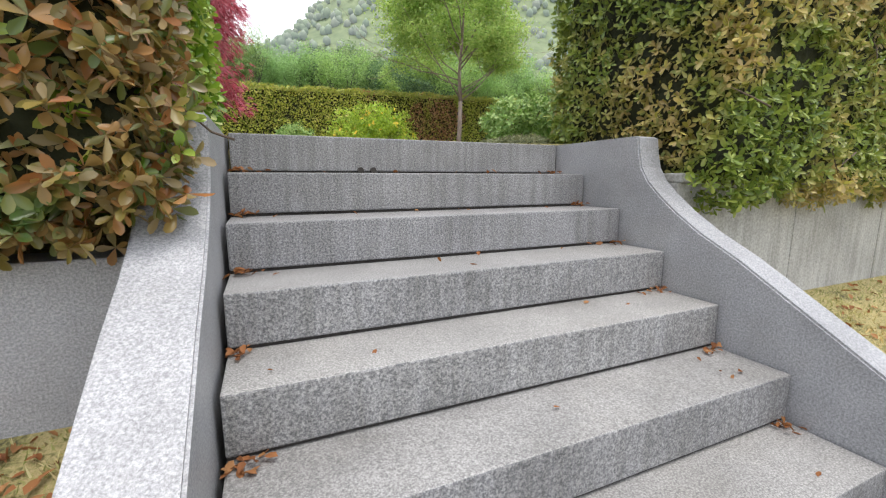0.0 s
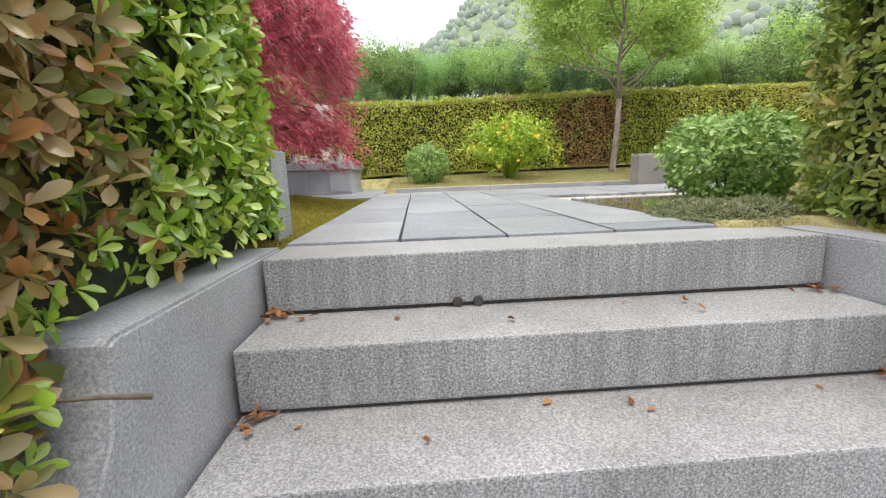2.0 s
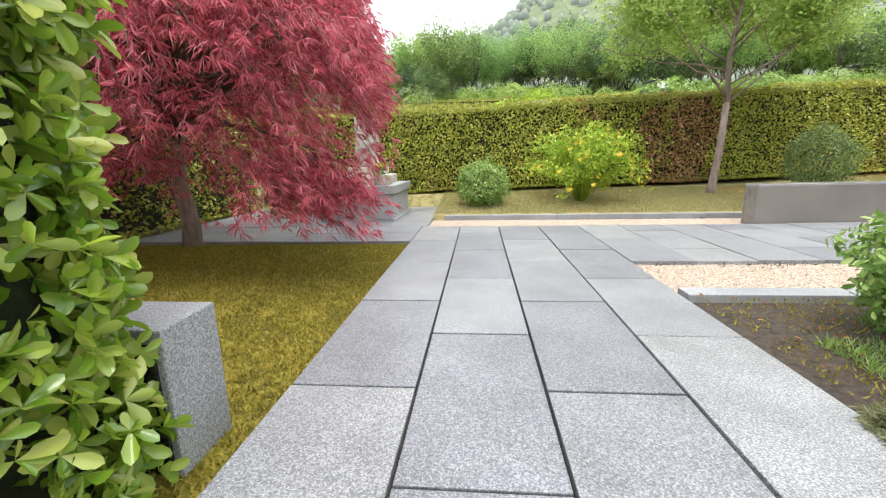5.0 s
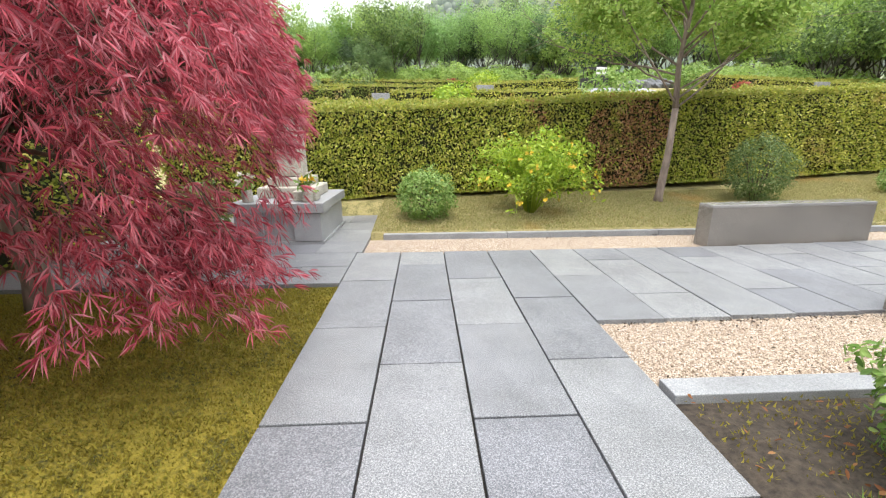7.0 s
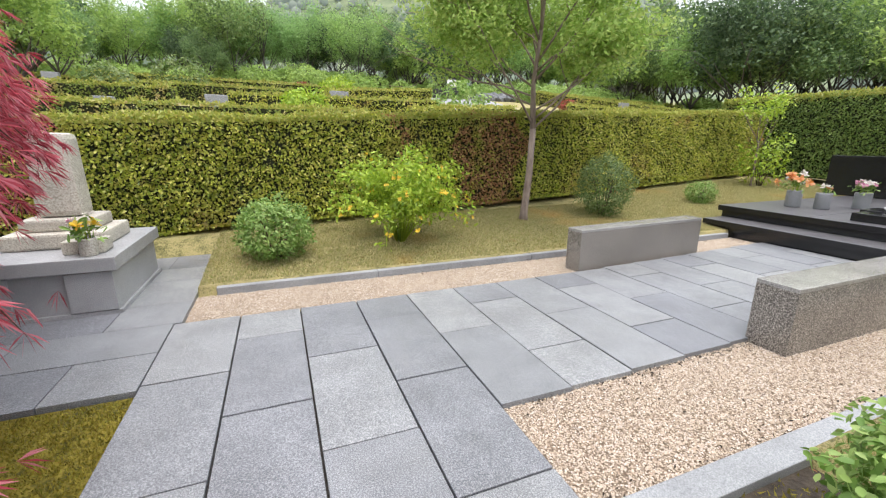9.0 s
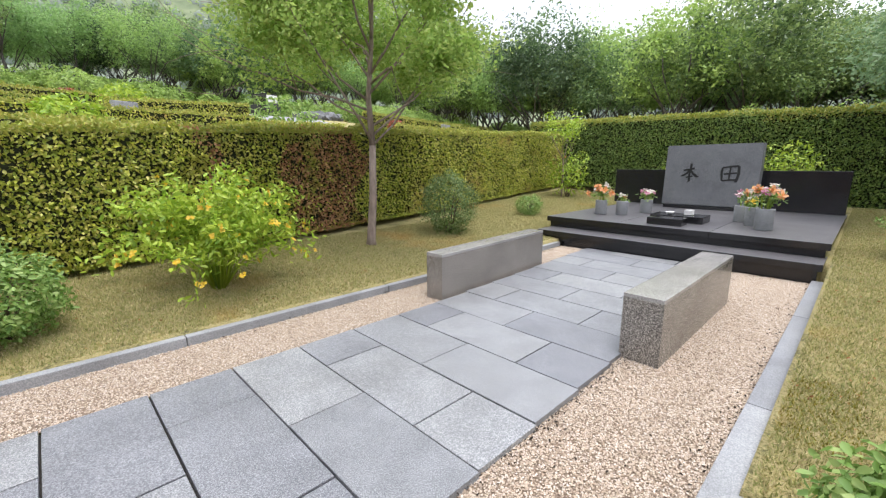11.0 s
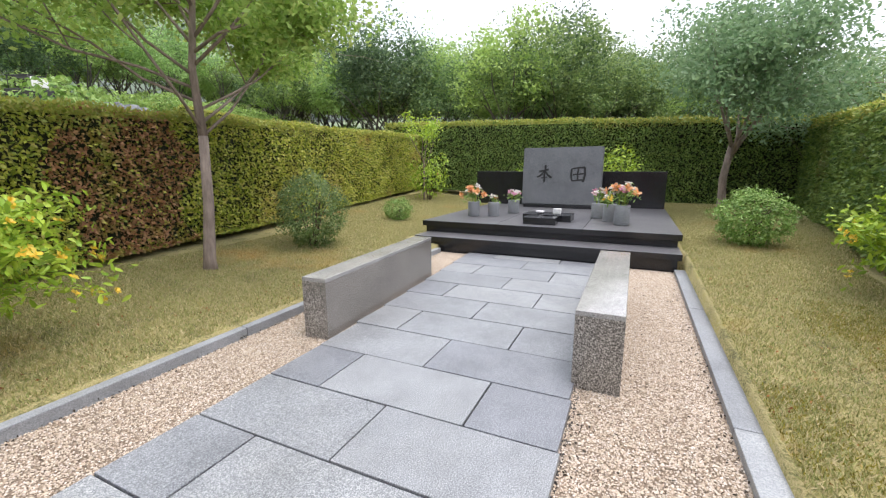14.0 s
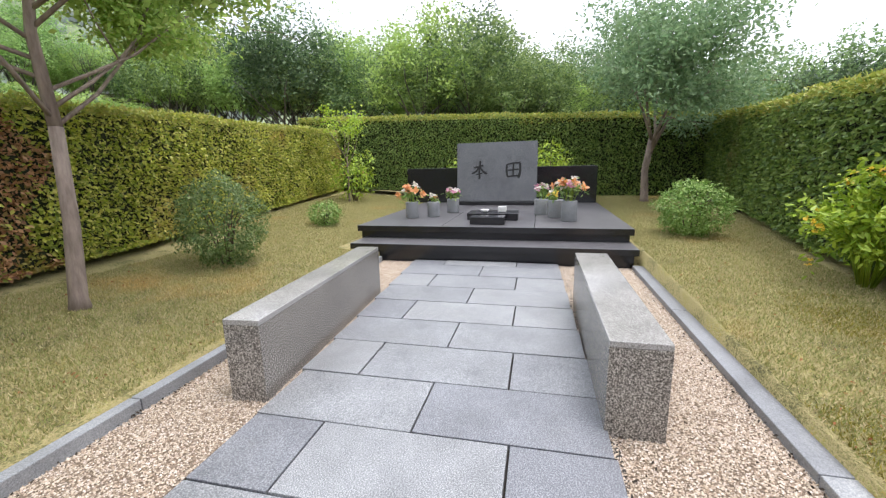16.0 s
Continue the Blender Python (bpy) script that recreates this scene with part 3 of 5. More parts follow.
def headstone():
    h = thing("headstone", "grey rough-dressed granite headstone with two engraved characters", "headstone", at=(10.0, 3.77, 0.372))
    part("base", block(-0.06, 0.32, -0.74, 0.72, 0.0, 0.055, 0.004), "black", h, "polished black base")
    bm = bmesh.new()
    prof = [(0.0, -0.77, 0.06), (0.0, 0.77, 0.06), (0.0, 0.77, 1.19), (0.0, -0.77, 1.2)]
    a = [bm.verts.new((x + (z - 0.06) * 0.05, y, z)) for x, y, z in prof]
    b = [bm.verts.new((x + 0.24, y, z)) for x, y, z in prof]
    bm.faces.new(a[::-1])
    bm.faces.new(b)
    for i in range(4):
        j = (i + 1) % 4
        bm.faces.new((a[i], a[j], b[j], b[i]))
    bmesh.ops.recalc_face_normals(bm, faces=bm.faces)
    bmesh.ops.bevel(bm, geom=list(bm.edges), offset=0.012, segments=2, affect="EDGES")
    part("slab", bm, "stone", h)
    strokes = []

    def stroke(pts, w, cy, cz):
        n = len(pts)
        bm = bmesh.new()
        ring = []
        for i, (u, v) in enumerate(pts):
            p, q2 = pts[max(i - 1, 0)], pts[min(i + 1, n - 1)]
            d = Vector((q2[0] - p[0], q2[1] - p[1])).normalized()
            ww = w[i] * 0.5
            ring.append(((u - d.y * ww, v + d.x * ww), (u + d.y * ww, v - d.x * ww)))
        outline = [r[0] for r in ring] + [r[1] for r in ring[::-1]]
        front = [bm.verts.new((-0.007 + (cz + v - 0.06) * 0.05, cy - u, cz + v)) for u, v in outline]
        rear = [bm.verts.new((0.004 + (cz + v - 0.06) * 0.05, cy - u, cz + v)) for u, v in outline]
        m = len(outline)
        for i in range(n - 1):
            bm.faces.new((front[i], front[i + 1], front[m - 2 - i], front[m - 1 - i]))
        for i in range(m):
            bm.faces.new((front[i], front[(i + 1) % m], rear[(i + 1) % m], rear[i]))
        bmesh.ops.recalc_face_normals(bm, faces=bm.faces)
        part("engraved_stroke", bm, "carved", h, "dark engraved brush stroke")

    cy, cz = 0.33, 0.66
    stroke([(-0.11, 0.06), (-0.02, 0.075), (0.08, 0.1)], [0.03, 0.03, 0.04], cy, cz)
    stroke([(0.02, 0.19), (0.015, 0.1), (0.0, 0.0), (0.005, -0.14), (-0.02, -0.16)], [0.035, 0.04, 0.035, 0.04, 0.015], cy, cz)
    stroke([(-0.005, 0.07), (-0.05, 0.0), (-0.11, -0.04), (-0.15, -0.05)], [0.03, 0.035, 0.035, 0.015], cy, cz)
    stroke([(0.015, 0.07), (0.06, 0.0), (0.12, -0.05), (0.16, -0.06)], [0.03, 0.035, 0.05, 0.02], cy, cz)
    stroke([(-0.06, -0.07), (0.0, -0.06), (0.06, -0.05)], [0.02, 0.025, 0.02], cy, cz)
    cy = -0.33
    stroke([(-0.13, 0.11), (-0.135, 0.0), (-0.12, -0.12)], [0.03, 0.04, 0.03], cy, cz)
    stroke([(-0.13, 0.11), (0.0, 0.135), (0.12, 0.14)], [0.025, 0.03, 0.04], cy, cz)
    stroke([(0.12, 0.14), (0.125, 0.0), (0.1, -0.13), (0.07, -0.14)], [0.04, 0.045, 0.045, 0.015], cy, cz)
    stroke([(-0.1, 0.0), (0.1, 0.02)], [0.028, 0.028], cy, cz)
    stroke([(-0.005, 0.12), (-0.008, 0.0), (-0.012, -0.1)], [0.028, 0.03, 0.028], cy, cz)
    stroke([(-0.12, -0.12), (0.0, -0.105), (0.1, -0.1)], [0.028, 0.03, 0.03], cy, cz)
    return h


headstone()


def bench(x0, x1, y0, y1, z0, z1, label, turn=0.0):
    b = thing("stone_bench", label, "bench", group="stone benches on the gravel", at=((x0 + x1) / 2, (y0 + y1) / 2, z0))
    b.rotation_euler = (0, 0, radians(turn))
    lx, ly, h = (x1 - x0) / 2, (y1 - y0) / 2, z1 - z0
    part("body", block(-lx, lx, -ly, ly, 0, h - 0.03, 0.003), "bench", b)
    part("polished_top", block(-lx, lx, -ly, ly, h - 0.0295, h, 0.005), "bench_top", b, "mirror-polished top, sky reflection put into its paler tone")
    return b


bench(3.585, 5.455, 4.352, 4.552, -0.03, 0.425, "polished brown-grey granite bench with a chamfered top", 3.4)
bench(3.645, 5.41, 2.405, 2.655, -0.03, 0.43, "polished brown-grey granite bench standing on gravel")


# ---- hedges ----
def hedge(name, label, path, thick, tops, density, leaf, material, base=None, side=1, wobble=0.04, broad=False, width=0.55, back=0.3, seed=1, inset=0.11, crest="new_growth", russet=()):
    """path: the foot of the seen face, as (x, y); the body lies to its side; tops: height at each point."""
    rg = np.random.default_rng(seed)
    h = thing(name, label, "hedge")
    p = np.array(path, float)
    d = unit(np.diff(p, axis=0))
    nrm = np.stack([d[:, 1], -d[:, 0]], 1) * side
    P, N, T = [], [], []
    bm = bmesh.new()
    for i in range(len(d)):
        a, b = p[i], p[i + 1]
        L = np.linalg.norm(b - a)
        za, zb = tops[i], tops[i + 1]
        ga, gb = [float(ground_z(*q2)) - 0.02 if base is None else base for q2 in (a, b)]
        back3 = np.array([-nrm[i, 0], -nrm[i, 1], 0]) * thick
        n3 = np.array([nrm[i, 0], nrm[i, 1], 0])
        e3 = np.array([d[i, 0], d[i, 1], 0])
        A, B = np.array([*a, ga]), np.array([*b, gb])
        inn = n3 * inset
        lo, hi = 0.10, np.array([0, 0, inset])
        cs = [A - inn + [0, 0, lo], B - inn + [0, 0, lo], B + back3 + inn + [0, 0, lo], A + back3 + inn + [0, 0, lo]]
        ct = [np.array([*a, za]) - inn - hi, np.array([*b, zb]) - inn - hi, np.array([*b, zb]) + back3 + inn - hi, np.array([*a, za]) + back3 + inn - hi]
        vs = [bm.verts.new(c) for c in cs + ct]
        for f in ((0, 1, 5, 4), (1, 2, 6, 5), (2, 3, 7, 6), (3, 0, 4, 7), (4, 5, 6, 7), (3, 2, 1, 0)):
            bm.faces.new([vs[k] for k in f])
        for face, dens in (("front", 1.0), ("back", back), ("top", 1.0), ("end0", 1.0 if i == 0 else 0), ("end1", 1.0 if i == len(d) - 1 else 0)):
            hm = (za - ga + zb - gb) / 2
            area = {"front": L * hm, "back": L * hm, "top": L * thick}.get(face, thick * hm)
            n = int(area * density * dens)
            u, v = rg.uniform(0, 1, (n, 1)), rg.uniform(0, 1, (n, 1))
            if face in ("front", "back"):
                v = np.clip(v, 0.08, 1)
                q0 = A + (B - A) * u
                top = za + (zb - za) * u
                pos = q0 + np.concatenate([np.zeros((n, 2)), (top - q0[:, 2:]) * v], 1)
                nn = n3 if face == "front" else -n3
                if face == "back":
                    pos = pos + back3
            elif face == "top":
                pos = A + (B - A) * u + back3 * v
                pos[:, 2] = (za + (zb - za) * u)[:, 0]
                nn = np.array([0, 0, 1.0])
            else:
                q0, zt, nn = (A, za, -e3) if face == "end0" else (B, zb, e3)
                pos = q0 + back3 * u
                pos[:, 2] = (q0[2] + (zt - q0[2]) * v)[:, 0]
            w = np.array([noise.noise(Vector(c) * 1.7) * 0.7 + noise.noise(Vector(c) * 5.0) * 0.5 for c in pos]) if n else np.zeros(0)
            P.append(pos + nn * (w[:, None] * wobble * 1.6 - rg.uniform(0, inset, (n, 1))))
            N.append(np.repeat(nn[None], n, 0))
            T.append(np.full(n, face == "top") | ((rg.uniform(0, 1, n) < 0.6) & (P[-1][:, 2] > min(za, zb) - 0.07)))
    # solid core, coloured as the shade between the leaves
    part("shade_core", bm, "core", h, "dark solid core, inner shade put into its colour")
    P, N, T = np.concatenate(P), np.concatenate(N), np.concatenate(T)
    brown = np.zeros(len(P), bool)
    for x0, x1 in russet:
        nz = np.array([noise.noise(Vector(c) * 1.9) * 0.45 for c in P])
        brown |= (P[:, 0] + nz > x0) & (P[:, 0] + nz < x1) & (rg.uniform(0, 1, len(P)) < 0.85)
    for nm, sel, mt in (("foliage", ~T & ~brown, material), ("foliage", ~T & brown, "hedge_brown"), ("top_growth", T, crest)):
        if not sel.any():
            continue
        v, f = leaf_arrays(P[sel], unit(N[sel] + 0.25 * rg.normal(size=N[sel].shape)), leaf, width, rg, (0.1, 1.3), 0.3, broad, 0.4)
        tagged(soup(nm, v, f, mt, h), kind="stuff")
    return h


def rosettes(P, N, rg, length, width, petals=6):
    """Whorls of broad leaves at shoot tips."""
    n = len(P)
    R, D = np.repeat(P, petals, 0), np.repeat(N, petals, 0)
    t = unit(np.cross(D, np.array([0.31, 0.52, 0.79])))
    b = np.cross(D, t)
    ang = (np.tile(np.arange(petals), n) * 2 * np.pi / petals + np.repeat(rg.uniform(0, 6, n), petals) + rg.normal(0, 0.25, n * petals))[:, None]
    out = unit(t * np.cos(ang) + b * np.sin(ang))
    up = rg.uniform(-0.25, 1.1, (n * petals, 1))
    d = unit(out * np.cos(up) + D * np.sin(up))
    s = unit(np.cross(d, D))
    u = np.cross(s, d)
    L = length * rg.uniform(0.55, 1.2, (n * petals, 1))
    W = L * width * 0.5
    bend = L * rg.uniform(-0.02, 0.22, (n * petals, 1))
    v = np.stack([R, R + d * L * 0.3 + s * W * 0.55 + u * W * 0.15, R + d * L * 0.62 + s * W + u * (W * 0.3 - bend * 0.3), R + d * L * 0.88 + s * W * 0.72 + u * (W * 0.2 - bend * 0.7), R + d * L - u * bend,
                  R + d * L * 0.88 - s * W * 0.72 + u * (W * 0.2 - bend * 0.7), R + d * L * 0.62 - s * W + u * (W * 0.3 - bend * 0.3), R + d * L * 0.3 - s * W * 0.55 + u * W * 0.15], 1)
    f = np.array([[0, 4, 3, 2, 1], [0, 7, 6, 5, 4]])
    return v.reshape(-1, 3), (f[None] + (np.arange(n * petals) * 8)[:, None, None]).reshape(-1, 5)


def stair_hedge(name, label, x0, x1, y0, y1, z0, z1, inner, count, length, material, seed, bronze=-9.0):
    """A loose hedge of whorled leaves; inner: +1 if the stairs lie to its east."""
    rg = np.random.default_rng(seed)
    h = thing(name, label, "hedge")
    # added dark box that stands for the shade behind the leaves
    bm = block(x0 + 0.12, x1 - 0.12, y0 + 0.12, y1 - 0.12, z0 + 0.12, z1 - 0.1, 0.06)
    part("shade_core", bm, "core", h, "dark solid core, inner shade put into its colour")
    P, N = [], []
    faces = (((x1 if inner > 0 else x0), 0, inner, 1.0), (y0, 1, -1, 1.0), (y1, 1, 1, 0.8), (z1, 2, 1, 0.5), (z0, 2, -1, 0.35), ((x0 if inner > 0 else x1), 0, -inner, 0.15))
    ext = np.array([(x0, x1), (y0, y1), (z0, z1)])
    for value, axis, sgn, dens in faces:
        others = [k for k in range(3) if k != axis]
        area = np.prod([ext[k, 1] - ext[k, 0] for k in others])
        n = int(area * count * dens)
        pos = np.zeros((n, 3))
        pos[:, axis] = value
        for k in others:
            pos[:, k] = rg.uniform(ext[k, 0], ext[k, 1], n)
        nn = np.zeros(3)
        nn[axis] = sgn
        w = np.array([noise.noise(Vector(c) * 2.3) * 0.8 + noise.noise(Vector(c) * 6.0) * 0.4 for c in pos])
        cut = np.zeros((n, 1))
        for k in others:
            edge_d = np.minimum(pos[:, k] - ext[k, 0], ext[k, 1] - pos[:, k])
            cut[:, 0] += 0.10 * np.clip(1 - edge_d / 0.16, 0, 1) ** 2
        P.append(pos + nn * (w[:, None] * 0.07 - cut - rg.uniform(0, 0.15, (n, 1))))
        N.append(np.repeat(nn[None], n, 0))
    P, N = np.concatenate(P), np.concatenate(N)
    wall = (P[:, 0] > -0.27) if inner > 0 else (P[:, 0] < 2.17)
    clear = ~(wall & (P[:, 2] < np.interp(P[:, 1], [-1.2, -0.9, -0.66, -0.62], [-0.5, -0.34, -0.05, 0.05])))
    P, N = P[clear], N[clear]
    N = unit(N + np.array([0, 0, 0.35]) + 0.6 * rg.normal(size=N.shape))
    turn_y = P[:, 1] + 0.5 * np.array([noise.noise(Vector(c) * 1.4) for c in P]) + rg.normal(0, 0.12, len(P))
    for mat_k, sel in ((material, turn_y >= bronze), ("hedge_o", turn_y < bronze)):
        if sel.any():
            v, f = rosettes(P[sel], N[sel], rg, length, 0.44, 5)
            tagged(soup("foliage", v, f, mat_k, h), kind="stuff")
    tw = bmesh.new()
    for k in range(70):
        i = rg.integers(len(P))
        tip = Vector(P[i])
        root = tip - Vector(N[i]) * 0.25 + Vector(rg.normal(0, 0.05, 3))
        tube(tw, [root, (root + tip) / 2 + Vector(rg.normal(0, 0.015, 3)), tip], [0.005, 0.004, 0.002], 5)
    tagged(part("twig_growth", tw, "twig", h, "thin brown twigs"), kind="stuff")
    return h


stair_hedge("hedge", "tall leafy hedge, glossy green turning orange-bronze", -2.6, -0.05, -0.98, 0.47, -0.42, 1.55, 1, 760, 0.06, "hedge_s", 11, -0.66)
stair_hedge("hedge", "dense olive-green hedge with tan tips above the wall", 2.12, 4.6, -0.98, 0.42, -0.36, 1.6, -1, 760, 0.047, "hedge_r", 12)
hedge("hedge", "tall clipped hedge of green and russet leaves along the lawn", [(-3.0, 6.35), (0.0, 6.62), (4.0, 7.07), (8.0, 7.6), (12.75, 8.35)], 0.8, [1.50, 1.58, 1.76, 1.93, 2.12], 3000, 0.047, "hedge_n", seed=21, inset=0.09, russet=((3.45, 4.6), (2.3, 2.5)), wobble=0.055)
hedge("hedge", "tall clipped dark green hedge behind the grave", [(12.7, 9.6), (12.62, 3.5), (12.5, -1.0)], 1.0, [2.52, 2.36, 2.18], 2100, 0.055, "hedge_e", seed=22)
hedge("hedge", "tall clipped green hedge at the lawn's edge", [(12.9, -0.75), (9.8, -0.28), (6.7, 0.26), (4.3, 0.35)], 0.9, [2.14, 1.96, 1.84, 1.75], 2200, 0.055, "hedge_e", seed=23)
hedge("hedge", "clipped green hedge behind the moss bed", [(-3.0, 0.45), (-3.05, 6.4)], 0.7, [1.5, 1.5], 650, 0.06, "hedge_n", seed=24)


# ---- trees and shrubs ----
def grow(rg, start, direction, length, radius, depth, limbs, tips, spread, bend=0.12, up=0.25):
    pts, p, d = [Vector(start)], Vector(start), Vector(direction).normalized()
    steps = 4
    for _ in range(steps):
        d = (d + Vector(rg.normal(0, bend, 3)) + Vector((0, 0, up * 0.2))).normalized()
        p = p + d * length / steps
        pts.append(p.copy())
    radii = [radius * (1 - 0.55 * i / steps) for i in range(steps + 1)]
    limbs.append((pts, radii))
    if depth == 0:
        tips.extend(pts[1:])
        return
    tips.extend(pts[2:] if depth == 1 else pts[3:])
    for k in range(3 if depth > 1 else 4):
        i = 2 + k % 3
        side = Vector(rg.normal(0, 1, 3)).cross(d).normalized()
        nd = (d * (1 - spread) + side * spread + Vector((0, 0, up))).normalized()
        grow(rg, pts[min(i, steps)], nd, length * rg.uniform(0.55, 0.8), radii[min(i, steps)] * 0.62, depth - 1, limbs, tips, spread, bend, up)


def tree_meshes(seed, trunk, radius, height, crown_r, leaf, count, material, bark, forks=4, spread=0.5, lean=(0, 0), up=0.25, fork_angle=0.5, single=False, limb=0.55, leader=False):
    """A trunk with limbs and a loose crown of leaves. Returns the thing's two parts' makers."""
    rg = np.random.default_rng(seed)
    limbs, tips = [], []
    top = Vector((lean[0], lean[1], trunk))
    mid = Vector((lean[0] * 0.3 + radius * 0.6, lean[1] * 0.4, trunk * 0.5))
    limbs.append(([Vector((0, 0, -0.06)), Vector((0, 0, 0.08)), mid, top], [radius * 1.5, radius * 1.08, radius * 0.9, radius * 0.8]))
    first = (height - trunk) * 0.55
    stem = [top]
    if leader:
        for _ in range(5):
            stem.append(stem[-1] + Vector((rg.normal(0, 0.06), rg.normal(0, 0.06), (height - trunk) * 0.17)))
        limbs.append((stem, [radius * q for q in (0.8, 0.62, 0.48, 0.36, 0.24, 0.1)]))
        tips.extend(stem[3:])
    for k in range(forks):
        a = 2 * math.pi * (k + rg.uniform(-0.25, 0.25)) / forks
        dr = Vector((math.cos(a) * fork_angle, math.sin(a) * fork_angle, 1.0))
        foot = top - Vector((0, 0, 0.05 + 0.05 * k))
        if leader:
            level = (k * 0.618) % 1.0 * 2.2
            low = int(level)
            foot = stem[low].lerp(stem[low + 1], level - low)
            dr = Vector((math.cos(a * 3.0) * fork_angle, math.sin(a * 3.0) * fork_angle, 0.5 + 0.2 * low))
            first = (height - trunk) * (0.5 - 0.07 * low)
        grow(rg, foot, dr, first * rg.uniform(0.8, 1.1), radius * limb, 2, limbs, tips, spread, up=up)
    tips = np.array([tuple(t) for t in tips])
    zc = trunk + (height - trunk) * 0.5
    keep = (((tips[:, 0] - lean[0]) / crown_r) ** 2 + ((tips[:, 1] - lean[1]) / crown_r) ** 2 + ((tips[:, 2] - zc) / ((height - trunk) * 0.62)) ** 2) < (1.1 if not single else 1.25)
    tips = tips[keep] if keep.sum() > 10 else tips
    weight = np.exp(-np.clip(tips[:, 2] - trunk - 0.6, 0, 9) / 1.1) if leader else np.ones(len(tips))
    P = tips[rg.choice(len(tips), size=count, p=weight / weight.sum())] + rg.normal(0, crown_r * 0.09, (count, 3)) * np.array([1.3, 1.3, 0.7])
    N = unit(rg.normal(size=(count, 3)) + np.array([0, 0, 0.9]))
    return limbs, leaf_arrays(P, N, leaf, 0.5, rg, (0.0, 0.5), 0.15, False, 0.6, single)


def make_tree(name, label, at, spec, material, bark, group="", seg=7, turn=0.0, fine=True, thin=0.04):
    limbs, (v, f) = spec
    t = thing(name, label, "tree", group=group, at=at)
    t.rotation_euler = (0, 0, turn)
    bm = bmesh.new()
    for pts, radii in limbs[:1]:
        tube(bm, pts, radii, seg + 5)
    part("trunk", bm, bark, t)
    bm = bmesh.new()
    for pts, radii in limbs[1:]:
        if fine and radii[0] > 0.02:
            part("limb", tube(bmesh.new(), pts, radii, seg), bark, t)
        elif radii[0] > (0.004 if fine else thin):
            tube(bm, pts, radii, 4)
    tagged(part("branchwork", bm, bark, t), kind="stuff")
    tagged(soup("crown", v, f, material, t), kind="stuff")
    return t


def gz(x, y):
    return float(ground_z(x, y))


make_tree("tree", "slender young tree with pale bark and fresh green leaves", (4.18, 6.3, gz(4.18, 6.3)),
          tree_meshes(31, 1.32, 0.056, 4.9, 1.5, 0.064, 50000, "tree_a", "bark", 15, 0.5, (0.08, 0.0), 0.08, 0.85, limb=0.3, leader=True), "tree_a", "bark")
make_tree("tree", "forked young tree near the far hedge, crown toned darker as backlit", (11.35, 0.8, gz(11.35, 0.8)),
          tree_meshes(37, 1.3, 0.075, 4.6, 2.0, 0.09, 21000, "tree_c", "bark", 6, 0.65, (-0.1, 0.1), 0.05, 0.55, limb=0.45), "tree_c", "bark", turn=1.0)


def shrub(name, label, at, rx, rz, leaf, count, material, width=0.45, stems=9, seed=1, open_=0.25, flowers=None, droop=0.3, squash=1.0):
    """A shrub: stems from the foot and leaves in a lobed crown."""
    rg = np.random.default_rng(seed)
    s = thing(name, label, "shrub", at=at)
    bm = bmesh.new()
    for k in range(stems):
        a = rg.uniform(0, 6.28)
        rr = rx * rg.uniform(0.3, 0.8)
        tip = Vector((math.cos(a) * rr, math.sin(a) * rr * squash, rz * 2 * rg.uniform(0.55, 0.9)))
        tube(bm, [(math.cos(a) * 0.03, math.sin(a) * 0.03, -0.03), tip * 0.5 + Vector((0, 0, rz * 0.25)), tip], [0.009, 0.006, 0.003], 5)
    part("stems", bm, "twig", s, "thin brown stems")
    u = unit(rg.normal(size=(count, 3)))
    lobes = np.array([1 + 0.35 * noise.noise(Vector(c) * 2.2 + Vector((seed * 3.1, 0, 0))) + 0.22 * noise.noise(Vector(c) * 5.0 + Vector((seed, 0, 0))) for c in u])
    rad = lobes * (1 - open_ * rg.uniform(0, 1, count) ** 1.5)
    P = u * rad[:, None] * np.array([rx, rx * squash, rz]) + np.array([0, 0, rz * 0.98])
    P[:, 2] = np.maximum(P[:, 2], 0.02)
    v, f = leaf_arrays(P, unit(u + np.array([0, 0, 0.4]) + 0.4 * rg.normal(size=u.shape)), leaf, width, rg, (0.0, 0.8), 0.2, True, droop)
    tagged(soup("foliage", v, f, material, s), kind="stuff")
    if flowers:
        mat_f, n, size = flowers
        for k in range(n):
            c = u[k] * (rad[k] + 0.06) * np.array([rx, rx * squash, rz]) + np.array([0, 0, rz * 0.98])
            c[2] = max(c[2], 0.05)
            pv, pf = rosettes(c[None], unit(u[k] + np.array([0, 0, 0.4]))[None], rg, size, 0.75, 7)
            soup("blossom", pv, pf, mat_f, s)
    return s


